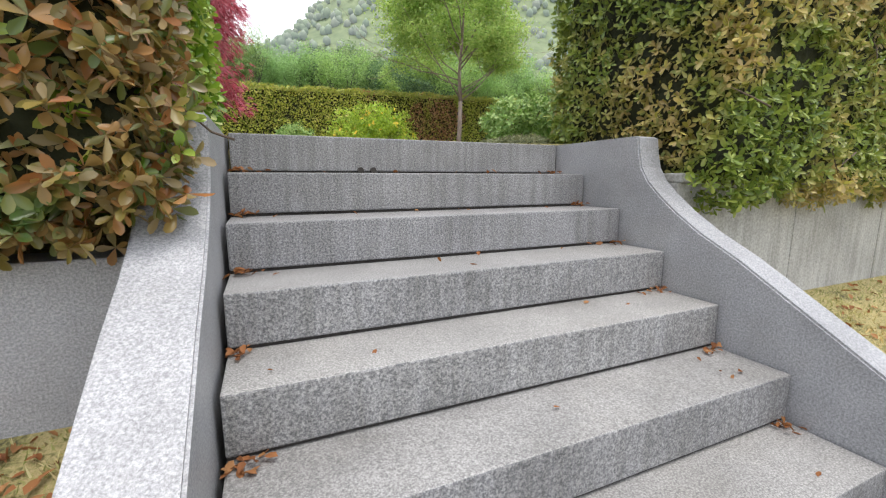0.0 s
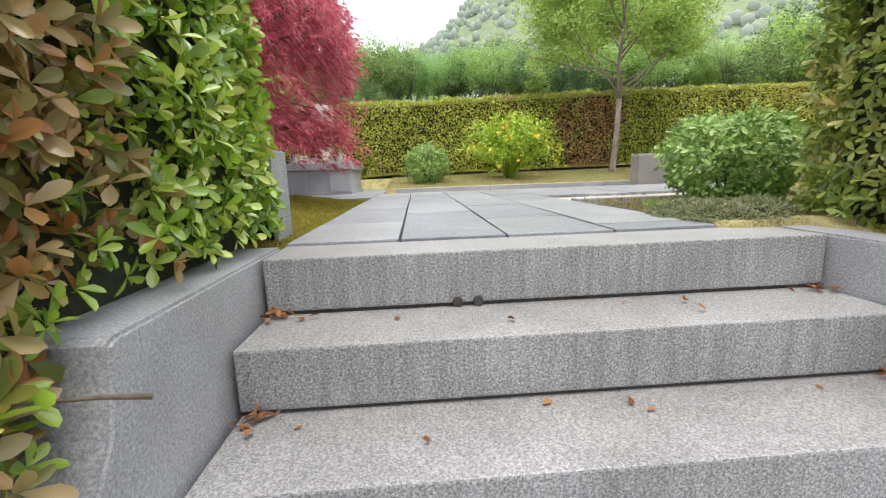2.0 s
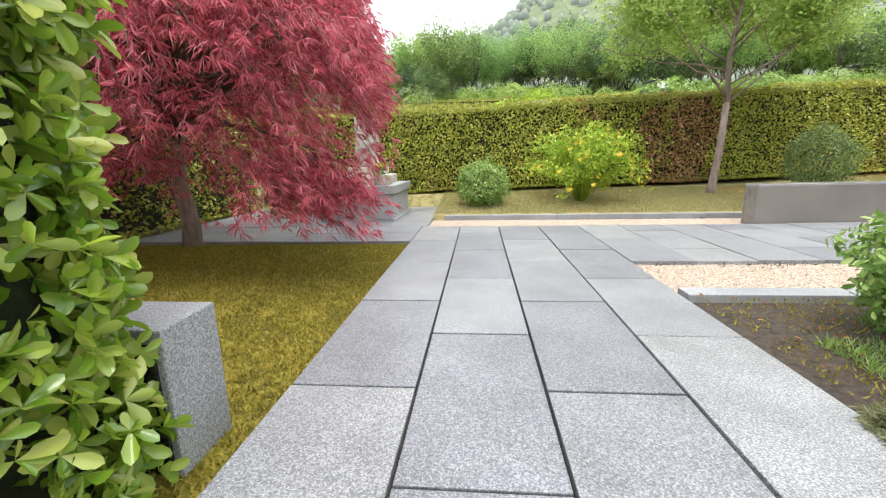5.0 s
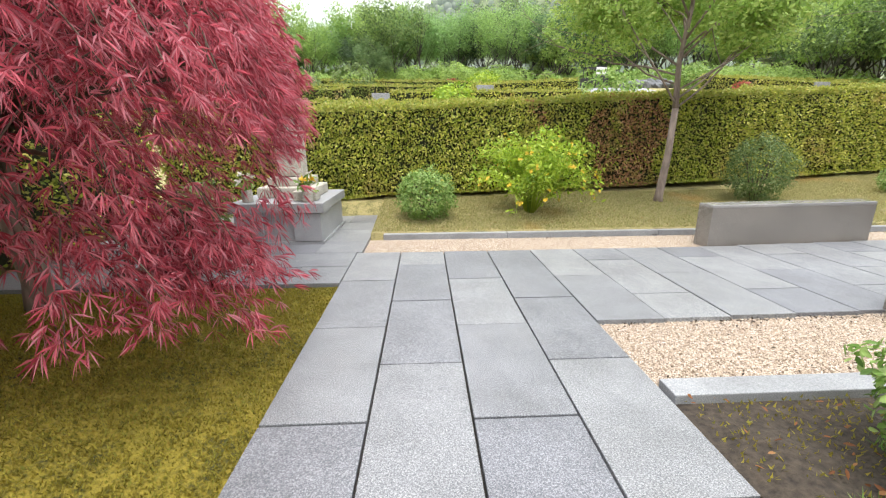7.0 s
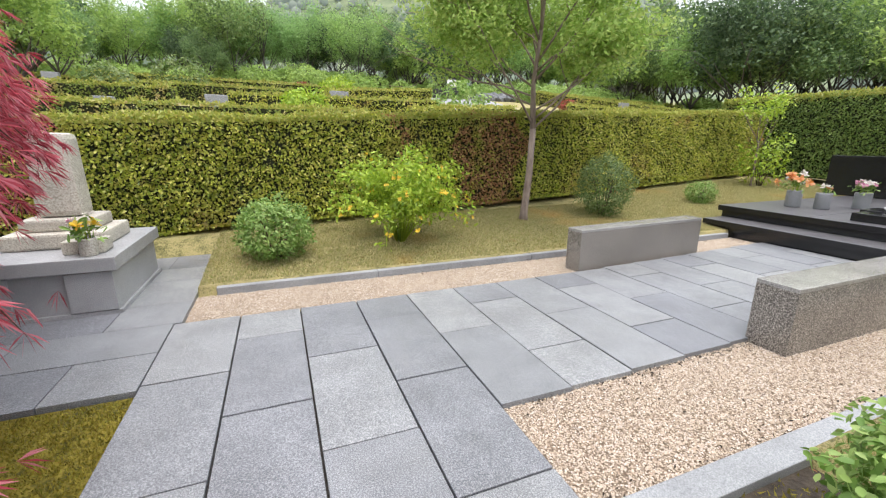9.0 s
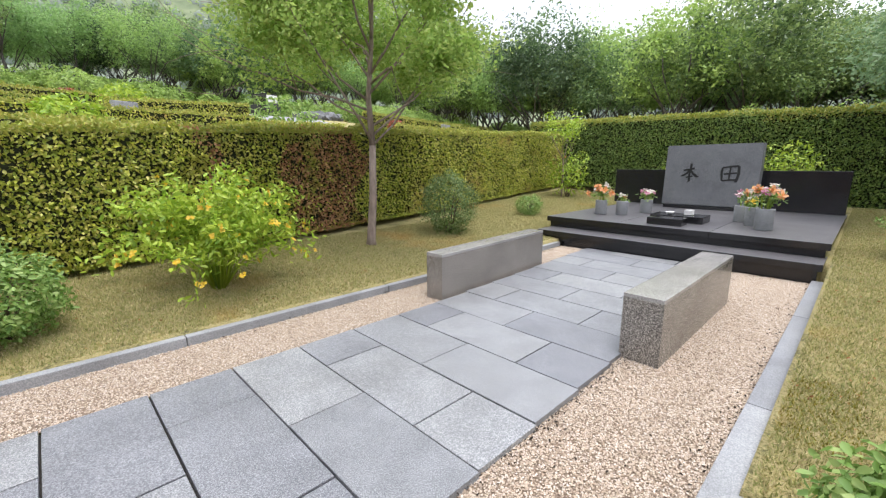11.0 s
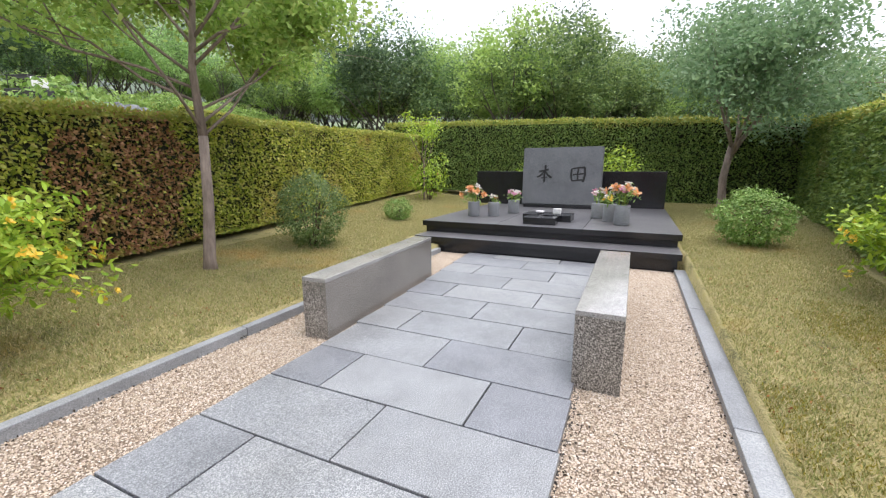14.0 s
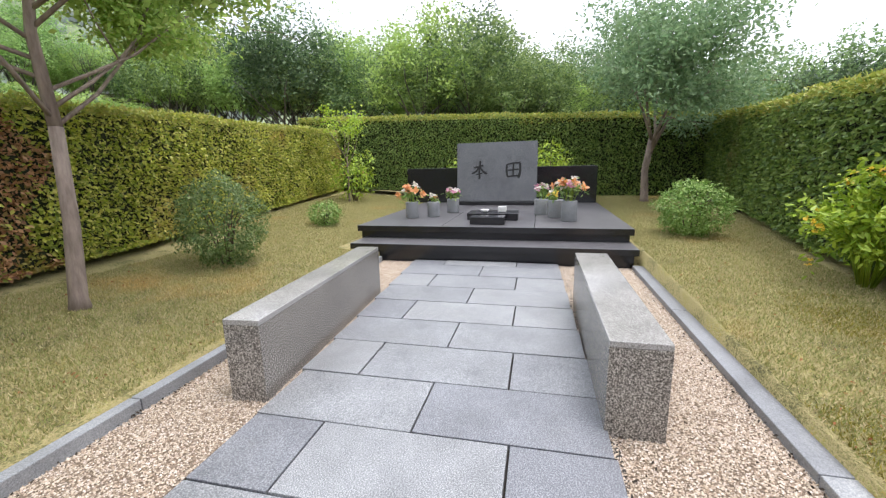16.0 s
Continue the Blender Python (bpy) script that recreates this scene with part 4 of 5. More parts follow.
def kerria(name, label, at, reach, tall, canes, seed):
    """An airy shrub of arching canes with paired leaves and small yellow flowers."""
    rg = np.random.default_rng(seed)
    s = thing(name, label, "shrub", at=at)
    bm = bmesh.new()
    P, F = [], []
    for k in range(canes):
        a, out = rg.uniform(0, 6.28), rg.uniform(0.25, 1.0) * reach
        up = tall * rg.uniform(0.6, 1.05) * (1.1 - 0.45 * out / reach)
        dip = rg.uniform(0.0, 0.2) * (out / reach) + (0.5 if k % 14 == 0 else 0.0)
        p0, p1, p2 = Vector((0.05 * math.cos(a), 0.05 * math.sin(a), 0)), Vector((math.cos(a) * out * 0.45, math.sin(a) * out * 0.45, up * 1.15)), Vector((math.cos(a) * out, math.sin(a) * out, max(up - dip, 0.08)))
        pts = [p0 * (1 - q2) ** 2 + p1 * 2 * q2 * (1 - q2) + p2 * q2 * q2 for q2 in np.linspace(0, 1, 7)]
        tube(bm, pts, [0.005, 0.0045, 0.004, 0.0035, 0.003, 0.0025, 0.0015], 4)
        for _ in range(62):
            q2 = rg.uniform(0.25, 1.0)
            c = p0 * (1 - q2) ** 2 + p1 * 2 * q2 * (1 - q2) + p2 * q2 * q2
            P.append(tuple(c + Vector(rg.normal(0, 0.045, 3))))
        if k % 2 == 0:
            for _ in range(int(rg.integers(1, 4))):
                F.append(p2.lerp(p1, rg.uniform(0, 0.25)) * 0.97 + p0 * 0.03 + Vector(rg.normal(0, 0.03, 3)))
    tagged(part("branchwork", bm, "lime", s, "thin green canes"), kind="stuff")
    P = np.array(P)
    v, f = leaf_arrays(P, unit(rg.normal(size=P.shape) + np.array([0, 0, 0.8])), 0.062, 0.4, rg, (0.0, 0.5), 0.2, True, 0.5)
    tagged(soup("foliage", v, f, "lime", s), kind="stuff")
    for c in F:
        pv, pf = rosettes(np.array(c)[None], unit(np.array([c.x, c.y, 0.4]))[None], rg, 0.03, 0.75, 8)
        soup("blossom", pv, pf, "yellow", s)
    return s


shrub("shrub", "round fresh green shrub on the lawn before the hedge", (0.7, 5.55, gz(0.7, 5.55)), 0.35, 0.31, 0.04, 4800, "bush_g", seed=41)
kerria("flowering_shrub", "arching lime-green shrub with yellow blossoms", (2.1, 5.75, gz(2.1, 5.75)), 1.0, 1.18, 84, 42)
shrub("shrub", "upright dull green shrub before the hedge", (5.58, 6.2, gz(5.58, 6.2)), 0.42, 0.47, 0.036, 6500, "bush_d", seed=43)
shrub("shrub", "small green shrub on the lawn beside the platform", (8.0, 6.35, gz(8, 6.35)), 0.24, 0.2, 0.036, 2000, "bush_g", seed=44)
shrub("shrub", "round green shrub on the lawn beside the platform", (7.75, 1.05, gz(7.75, 1.05)), 0.4, 0.35, 0.042, 5200, "bush_g", seed=45)
shrub("shrub", "bushy green shrub with whitish new tips in the soil bed", (2.5, 1.22, 0.02), 0.38, 0.28, 0.045, 5600, "bush_g", seed=46)
kerria("flowering_shrub", "lime-green shrub with small yellow blossoms by the hedge", (5.75, 0.4, gz(5.75, 0.4)), 0.62, 0.95, 44, 47)
shrub("shrub", "dark green shrub beside the paving", (-2.0, 5.3, 0.0), 0.4, 0.3, 0.05, 1800, "bush_d", seed=48)
shrub("sapling", "thin young tree with sparse yellow-green leaves", (11.0, 7.2, gz(11.0, 7.2)), 0.55, 0.62, 0.09, 700, "lime", 0.4, 8, 49, 0.8, ("p_orange", 8, 0.04))
make_tree("sapling", "thin pale-barked sapling with sparse light leaves", (10.8, 7.25, gz(10.8, 7.25)),
          tree_meshes(52, 1.0, 0.022, 2.3, 0.6, 0.08, 700, "lime", "bark", 4, 0.5), "lime", "bark", seg=5)
shrub("shrub", "light green shrub rising behind the headstone wall", (11.35, 2.75, gz(11.3, 2.75)), 0.6, 0.66, 0.09, 900, "lime", 0.4, 8, 50, 0.6)
shrub("shrub", "light green shrub rising behind the headstone wall", (11.4, 4.7, gz(11.4, 4.7)), 0.45, 0.55, 0.09, 500, "lime", 0.4, 8, 51, 0.6)


LOW_TURN, LOW_REACH = (-0.52, 0.1), (1.5, 1.9)


def weeping_maple(at):
    """A low dome of drooping sprays on a twisted trunk."""
    rg = np.random.default_rng(61)
    t = thing("weeping_maple", "weeping red laceleaf maple over golden moss", "tree", at=at)
    bm = bmesh.new()
    tube(bm, [(0, 0, -0.05), (0.05, -0.03, 0.25), (-0.04, 0.02, 0.6), (0.06, -0.05, 1.0), (0.1, -0.1, 1.6)], [0.085, 0.07, 0.06, 0.052, 0.04], 10)
    part("trunk", bm, "bark", t)
    bm = bmesh.new()
    P, D, S = [], [], []
    for k in range(1195):
        low, hem = 1132 <= k < 1160, k >= 1160
        a = rg.normal(*LOW_TURN) if low else rg.normal(-0.95, 0.4) if hem else rg.uniform(-math.pi, math.pi)
        reach = math.sqrt(rg.uniform(0.02, 1.0))
        wide = 1.62 + 0.5 * math.exp(-((a + 0.55) / 0.45) ** 2)
        lay = rg.choice((1.0, 0.86, 0.7, 0.52), p=(0.5, 0.25, 0.15, 0.1))
        ex, ey = math.cos(a), math.sin(a)
        R = reach * wide * (0.75 + 0.25 * lay)
        skirt = 0.78 + 0.5 * noise.noise(Vector((ex * 2.2, ey * 2.2, 4.0)))
        skirt += 0.4 * math.exp(-((a - 0.75) / 0.45) ** 2)
        z = skirt + (2.75 - skirt) * math.sqrt(max(0.0, 1 - (reach * 0.985) ** 2)) * lay + 0.22 * noise.noise(Vector((ex * R * 2.0, ey * R * 2.0, lay * 5)))
        if low:
            R = rg.uniform(*LOW_REACH)
            z = rg.uniform(0.45, 0.8)
        if hem:
            R = rg.uniform(0.9, 1.62)
            z = rg.uniform(0.62, 1.2)
        fall = 0.25 + 1.1 * min(reach, 0.9) ** 2
        d = Vector((ex, ey, -fall)).normalized()
        swirl = Vector((-ey, ex, 0)) * rg.normal(0, 0.3)
        d = (d + swirl).normalized()
        start = Vector((ex * R, ey * R, max(z, 0.22)))
        wy = start.y + at[1]
        start.x = min(start.x, 0.06 - 0.16 * max(0.0, wy - 1.2) - at[0])
        L = rg.uniform(0.3, 0.55)
        pts = []
        for s in (0, 0.33, 0.66, 1.0):
            q2 = start + d * L * (s - 0.5) + Vector((0, 0, -0.12 * L * s * s))
            q2.z = max(q2.z, 0.16)
            pts.append(q2)
        tube(bm, pts, [0.004, 0.003, 0.0025, 0.0015], 4)
        if k % 14 == 0:
            mid = start * 0.55 + Vector((0.04, -0.05, 0.55))
            tube(bm, [(0.07, -0.07, rg.uniform(0.9, 1.5)), mid, start], [0.018, 0.011, 0.005], 5)
        for _ in range(38):
            s = rg.uniform(0, 1)
            c = pts[0].lerp(pts[3], s)
            off = 0.075 * (1.1 - 0.5 * s)
            P.append((c.x + rg.normal(0, off), c.y + rg.normal(0, off), max(c.z + rg.normal(0, off * 0.6), 0.12)))
            D.append(tuple(d))
            S.append(0.75 + 0.4 * rg.uniform())
    tagged(part("branchwork", bm, "twig", t), kind="stuff")
    P, D = np.array(P), np.array(D)
    n = len(P)
    fingers = 5
    out = unit(D + 0.3 * rg.normal(size=D.shape))
    base = np.repeat(P, fingers, 0)
    mid = np.repeat(out, fingers, 0)
    s0 = np.repeat(unit(np.cross(out, np.array([0, 0, 1.0]) + 0.5 * rg.normal(size=(n, 3)))), fingers, 0)
    fan = (np.tile(np.linspace(-0.75, 0.75, fingers), n) + rg.normal(0, 0.12, n * fingers))[:, None]
    d = unit(mid * np.cos(fan) + s0 * np.sin(fan))
    L = 0.078 * np.repeat(np.array(S), fingers)[:, None] * np.cos(fan * 0.7)
    w = unit(np.cross(d, rg.normal(size=d.shape))) * 0.0031
    droop = np.array([0, 0, -0.012])
    v = np.stack([base, base + d * L * 0.5 + w, base + d * L + droop, base + d * L * 0.5 - w], 1)
    f = np.array([[0, 2, 1], [0, 3, 2]])
    tagged(soup("crown", v.reshape(-1, 3), (f[None] + (np.arange(n * fingers) * 4)[:, None, None]).reshape(-1, 3), "red", t), kind="stuff")


weeping_maple((-1.78, 2.85, 0.02))


# ---- moss and soil beds, grass ----
def mound(name, x0, x1, y0, y1, z, rise, material, label, category):
    xs, ys = np.linspace(x0, x1, 36), np.linspace(y0, y1, 36)
    X, Y = np.meshgrid(xs, ys)
    u, w = (X - x0) / (x1 - x0), (Y - y0) / (y1 - y0)
    edge_in = np.minimum(np.minimum(u, 1 - u), np.minimum(w, 1 - w))
    Z = z + rise * smooth01(edge_in, 0, 0.3) + np.array([0.025 * noise.noise(Vector((a, b, 0)) * 3.0) + 0.012 * noise.noise(Vector((a, b, 3)) * 9.0) for a, b in zip(X.ravel(), Y.ravel())]).reshape(X.shape) * smooth01(edge_in, 0, 0.08)
    i, j = np.meshgrid(np.arange(35), np.arange(35))
    k = (j * 36 + i).ravel()
    ob = soup(name, np.stack([X, Y, Z], -1), np.stack([k, k + 1, k + 37, k + 36], 1), material)
    ob.data.polygons.foreach_set("use_smooth", np.ones(len(ob.data.polygons), bool))
    return tagged(ob, label, category, kind="structure")


mound("moss_bed", -2.9, 0.0, 0.27, 3.37, -0.02, 0.13, "moss", "golden-green moss bed under the maple", "moss")
mound("soil_bed", 1.745, 2.74, 0.43, 1.8, -0.02, 0.03, "soil", "dark soil bed beside the paving", "soil")


def blades(name, label, boxes, per_m2, h, material, seed, zfun=None, wide=0.004, category="grass"):
    rg = np.random.default_rng(seed)
    P = []
    for x0, x1, y0, y1 in boxes:
        n = int((x1 - x0) * (y1 - y0) * per_m2)
        x, y = rg.uniform(x0, x1, n), rg.uniform(y0, y1, n)
        P.append(np.stack([x, y, (zfun or ground_z)(x, y)], 1))
    P = np.concatenate(P)
    n = len(P)
    a = rg.uniform(0, 6.28, (n, 1))
    s = np.concatenate([np.cos(a), np.sin(a), 0 * a], 1) * wide
    tip = np.concatenate([rg.normal(0, 0.5, (n, 2)) * h, h * rg.uniform(0.5, 1.2, (n, 1))], 1)
    v = np.stack([P - s, P + s, P + tip], 1).reshape(-1, 3)
    return tagged(soup(name, v, np.arange(n * 3).reshape(-1, 3), material), label, category, kind="stuff")


blades("grass", "short dry yellow-green lawn grass", [(0.06, 6.7, 4.99, 7.0), (6.7, 12.4, 5.5, 8.0), (2.76, 6.95, 0.35, 1.79), (6.95, 12.4, -0.3, 1.82)], 9500, 0.024, "blade", 71, None, 0.0036)
blades("grass", "dry leaf-strewn grass at the foot of the wall", [(-2.5, -0.28, -2.0, -0.77), (2.21, 6.0, -2.2, -0.77)], 1500, 0.03, "blade", 72)


def moss_z(x, y):
    u, w = (x + 2.9) / 2.9, (y - 0.27) / 3.1
    e = np.minimum(np.minimum(u, 1 - u), np.minimum(w, 1 - w))
    nz = np.array([0.025 * noise.noise(Vector((a, b, 0)) * 3.0) + 0.012 * noise.noise(Vector((a, b, 3)) * 9.0) for a, b in zip(x, y)])
    return -0.02 + 0.13 * smooth01(e, 0, 0.3) + nz * smooth01(e, 0, 0.08)


blades("moss_tufts", "fuzzy golden moss tufts", [(-2.6, -0.01, 0.3, 3.35)], 14000, 0.016, "moss_tuft", 73, moss_z, 0.004, "moss")
blades("grass", "soft green grass tufts in the soil bed", [(1.95, 2.74, 0.8, 1.25), (2.3, 2.74, 0.5, 1.5)], 7000, 0.045, "bush_g", 74, lambda x, y: 0 * x + 0.01, 0.003)
blades("moss_tufts", "patchy green moss on the soil", [(1.76, 2.6, 1.35, 1.78), (1.78, 2.2, 0.6, 1.3)], 1500, 0.018, "moss_tuft", 75, lambda x, y: 0 * x + 0.008, 0.005, "moss")


def creeping_mat(at, rx, ry, rz, n, seed):
    rg = np.random.default_rng(seed)
    t = thing("ground_cover", "creeping grey-green conifer mat spilling over the paving", "plant", at=at)
    bm = bmesh.new()
    # dark dome under the needles, coloured as their inner shade
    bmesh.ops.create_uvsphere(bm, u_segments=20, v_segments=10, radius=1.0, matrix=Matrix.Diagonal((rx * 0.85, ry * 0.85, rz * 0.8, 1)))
    part("shade_core", bm, "core", t)
    u = unit(rg.normal(size=(n, 3)))
    u[:, 2] = np.abs(u[:, 2])
    lob = np.array([1 + 0.3 * noise.noise(Vector(c) * 3 + Vector((seed, 0, 0))) for c in u])
    P = u * lob[:, None] * np.array([rx, ry, rz])
    v, f = leaf_arrays(P, unit(u + 0.4 * rg.normal(size=u.shape)), 0.035, 0.16, rg, (0.1, 0.9), 0.2, False, 0.5)
    tagged(soup("foliage", v, f, "mat", t), kind="stuff")


creeping_mat((1.87, 0.62, 0.0), 0.2, 0.2, 0.07, 4200, 76)
creeping_mat((1.98, 0.42, 0.0), 0.26, 0.17, 0.085, 4600, 77)
rg = np.random.default_rng(78)
P = np.stack([rg.uniform(1.76, 2.7, 90), rg.uniform(0.5, 1.78, 90), np.full(90, 0.022)], 1)
v, f = leaf_arrays(P, unit(np.array([0, 0, 1.0]) + 0.3 * rg.normal(size=P.shape)), 0.03, 0.4, rg, (0, 0.3), 0.3, True)
tagged(soup("fallen_leaves", v, f, "dry"), "dry leaf litter on the dark soil", "leaves", kind="stuff")

def patch_z(x, y):
    return ground_z(x, y) + 0.002


blades("moss_tufts", "golden moss patches in the lawn", [(4.3, 5.5, 0.75, 1.15), (4.7, 5.2, 0.6, 1.3), (3.2, 3.9, 1.5, 1.78)], 5000, 0.016, "moss_tuft", 79, patch_z, 0.004, "moss")

# ---- granite post beside the moss ----
post = thing("granite_post", "short square grey granite post beside the moss", "post", at=(-0.205, 0.555, 0.0))
# added dark panel: hedge shade on the south face put into its colour
part("front_inlay", block(-0.1, 0.1, -0.106, -0.098, -0.05, 0.34, 0.002), "black", post, "dark panel standing for the shaded front face")
part("shaft", block(-0.12, 0.12, -0.1, 0.1, -0.1, 0.375, 0.006), "grey", post)


# ---- old memorial on its plinth ----
def memorial():
    m = thing("stone_plinth", "grey granite plinth with a recessed panel and cap slab", "plinth", at=(-0.87, 5.2, 0.01))
    part("body", block(-0.45, 0.45, -0.55, 0.57, 0.0, 0.34, 0.006), "plinth", m)
    part("footing", block(-0.47, 0.47, -0.57, 0.59, -0.05, 0.03, 0.004), "plinth", m)
    part("frame_stone", block(-0.45, -0.16, -0.575, -0.545, 0.035, 0.335, 0.004), "plinth", m)
    part("frame_stone", block(0.16, 0.45, -0.575, -0.545, 0.035, 0.335, 0.004), "plinth", m)
    part("cap_slab", block(-0.49, 0.49, -0.6, 0.62, 0.343, 0.445, 0.007), "plinth", m)
    s = thing("old_gravestone", "weathered rounded cream gravestone on stepped blocks", "gravestone", at=(-0.87, 5.3, 0.457))
    part("base_block", block(-0.33, 0.33, -0.3, 0.3, 0.0, 0.12, 0.02), "cream", s)
    part("middle_block", block(-0.24, 0.24, -0.2, 0.22, 0.122, 0.22, 0.02), "cream", s)
    bm = block(-0.155, 0.155, -0.12, 0.13, 0.222, 0.88, 0.05)
    for v in bm.verts:
        k = 1 - 0.12 * (v.co.z - 0.22)
        v.co.x *= k
        v.co.y *= k
    part("pillar", bm, "cream", s)
    o = thing("offering_stone", "small cream stone bench on the plinth", "stone", at=(-0.62, 4.85, 0.457))
    part("seat_block", block(-0.12, 0.14, -0.09, 0.1, 0.0, 0.1, 0.015), "cream", o)


memorial()


def bouquet_vase(name, label, at, r, h, blooms, seed, vase_mat="grey", spread=0.16, rise=0.16):
    """A cylindrical vase with stems, leaves and blossoms."""
    rg = np.random.default_rng(seed)
    t = thing(name, label, "vase", group="flower vases on the platform", at=at)
    part("vase", lathe([(r * 0.96, 0), (r, 0.01), (r, h - 0.01), (r * 0.97, h), (r * 0.8, h), (r * 0.78, h - 0.05)], 24), vase_mat, t)
    bm = bmesh.new()
    heads = []
    total = sum(n for _, n, _ in blooms)
    for k in range(total):
        a, q2 = rg.uniform(0, 6.28), rg.uniform(0.2, 1.0)
        tip = Vector((math.cos(a) * spread * q2, math.sin(a) * spread * q2, h + rise * (1.15 - 0.5 * q2) * rg.uniform(0.7, 1.2)))
        heads.append(tip)
        tube(bm, [(math.cos(a) * r * 0.4, math.sin(a) * r * 0.4, h - 0.06), (tip.x * 0.5, tip.y * 0.5, (h + tip.z) / 2), tip], [0.004, 0.003, 0.003], 5)
    stem = part("stem_bunch", bm, "lime", t, "green flower stems")
    P = np.array([tuple(x) for x in heads])
    P = np.repeat(P, 9, 0) * np.array([0.8, 0.8, 1]) + rg.normal(0, 0.03, (len(P) * 9, 3)) - np.array([0, 0, 0.05])
    v, f = leaf_arrays(P, unit(rg.normal(size=P.shape)), 0.07, 0.3, rg, (0, 1), 0.2, True)
    tagged(soup("leaves", v, f, "bush_g", stem), kind="stuff")
    i = 0
    for mat_f, n, size in blooms:
        for _ in range(n):
            c = np.array(heads[i])
            i += 1
            nv = unit(np.array([c[0], c[1], 0.12]))
            v1, f1 = rosettes(c[None], nv[None], rg, size, 0.55, 8)
            v2, f2 = rosettes((c + nv * 0.008)[None], nv[None], rg, size * 0.7, 0.55, 6)
            soup("blossom", np.concatenate([v1, v2]), np.concatenate([f1, f2 + len(v1)]), mat_f, stem)
    return t


def mid_grey_vases():
    Z = 0.372
    bouquet_vase("flower_vase", "grey granite vase of orange and white lilies", (8.0, 4.86, Z), 0.098, 0.24, (("p_orange", 8, 0.075), ("p_white", 5, 0.065)), 81, spread=0.24, rise=0.2)
    bouquet_vase("flower_vase", "grey granite vase with a few pale flowers", (8.12, 4.55, Z), 0.095, 0.23, (("p_orange", 1, 0.065), ("p_white", 2, 0.058)), 82, spread=0.08, rise=0.08)
    bouquet_vase("flower_vase", "grey granite vase of white and pink flowers", (8.7, 4.36, Z), 0.1, 0.23, (("p_white", 5, 0.058), ("p_pink", 5, 0.058)), 83, spread=0.15, rise=0.16)
    bouquet_vase("flower_vase", "grey granite vase of white and magenta flowers", (8.5, 2.92, Z), 0.105, 0.24, (("p_white", 6, 0.062), ("p_pink", 5, 0.058)), 84, spread=0.17, rise=0.2)
    bouquet_vase("flower_vase", "grey granite vase of yellow and white flowers", (8.14, 2.72, Z), 0.105, 0.26, (("yellow", 5, 0.05), ("p_white", 3, 0.05)), 85, spread=0.13, rise=0.1)
    bouquet_vase("flower_vase", "grey granite vase of orange, pink and white lilies", (7.78, 2.55, Z), 0.105, 0.28, (("p_orange", 8, 0.075), ("p_white", 7, 0.075), ("p_pink", 4, 0.065)), 86, spread=0.26, rise=0.24)
    v = bouquet_vase("flower_vase", "white vase of white and yellow flowers on the plinth", (-0.56, 4.72, 0.457), 0.055, 0.13, (("p_white", 5, 0.05), ("yellow", 3, 0.05), ("p_pink", 2, 0.03)), 87, "cream", 0.1, 0.14)
    v = bouquet_vase("flower_vase", "white vase of white flowers on the plinth", (-1.2, 4.75, 0.457), 0.055, 0.13, (("p_white", 6, 0.05),), 88, "cream", 0.1, 0.14)


mid_grey_vases()


def incense_table():
    t = thing("incense_stand", "low polished black granite incense stand", "incense stand", at=(7.45, 3.62, 0.372))
    part("front_block", block(-0.13, 0.13, -0.23, 0.23, 0.0, 0.1, 0.006), "black", t)
    b = thing("offering_block", "low dark granite offering block", "stone block", at=(7.95, 3.6, 0.372))
    part("slab", block(-0.2, 0.2, -0.36, 0.36, 0.0, 0.1, 0.006), "black", b)
    c = thing("incense_holder", "small white ceramic incense holder", "holder", at=(7.93, 3.47, 0.474))
    part("cup", block(-0.04, 0.04, -0.06, 0.06, 0, 0.08, 0.01), "white", c)
    d = thing("offering_dish", "small white ceramic offering dish", "dish", at=(7.88, 3.72, 0.474))
    part("bowl", lathe([(0.03, 0), (0.05, 0.012), (0.065, 0.04), (0.06, 0.04), (0.045, 0.018)], 18), "white", d)


incense_table()

# ---- fallen leaves on the steps ----
rg = np.random.default_rng(91)
P = []
for k in range(1, 8):
    z = -RISE * k + 0.006
    yb = RUNS[k - 1]
    for cx, n in ((0.05, 16), (1.88, 12)):
        for _ in range(n):
            P.append((abs(rg.normal(0, 0.07)) * (1 if cx < 1 else -1) + (0.012 if cx < 1 else 1.915), yb - abs(rg.normal(0, 0.03)) - 0.01, z + rg.uniform(0, 0.012)))
    for _ in range(5):
        P.append((rg.uniform(0.1, 1.8), yb - rg.uniform(0.02, 0.26), z))
P = np.array(P)
v, f = leaf_arrays(P, unit(np.array([0, 0, 1.0]) + 0.3 * rg.normal(size=P.shape)), 0.034, 0.55, rg, (0.0, 0.25), 0.3, True)
tagged(soup("fallen_leaves", v, f, "dry"), "dry brown leaves gathered on the steps", "leaves", kind="stuff")
P = np.stack([rg.uniform(-2.0, -0.25, 2200), rg.uniform(-2.2, -0.78, 2200), np.zeros(2200)], 1)
P2 = np.stack([rg.uniform(2.3, 6, 500), rg.uniform(-2.4, -0.78, 500), np.zeros(500)], 1)
P = np.concatenate([P, P2])
P[:, 2] = ground_z(P[:, 0], P[:, 1]) + 0.012
v, f = leaf_arrays(P, unit(np.array([0, 0, 1.0]) + 0.3 * rg.normal(size=P.shape)), 0.05, 0.5, rg, (0.0, 0.25), 0.3, True)
tagged(soup("fallen_leaves", v, f, "dry"), "dry brown leaves lying on the bank", "leaves", kind="stuff")

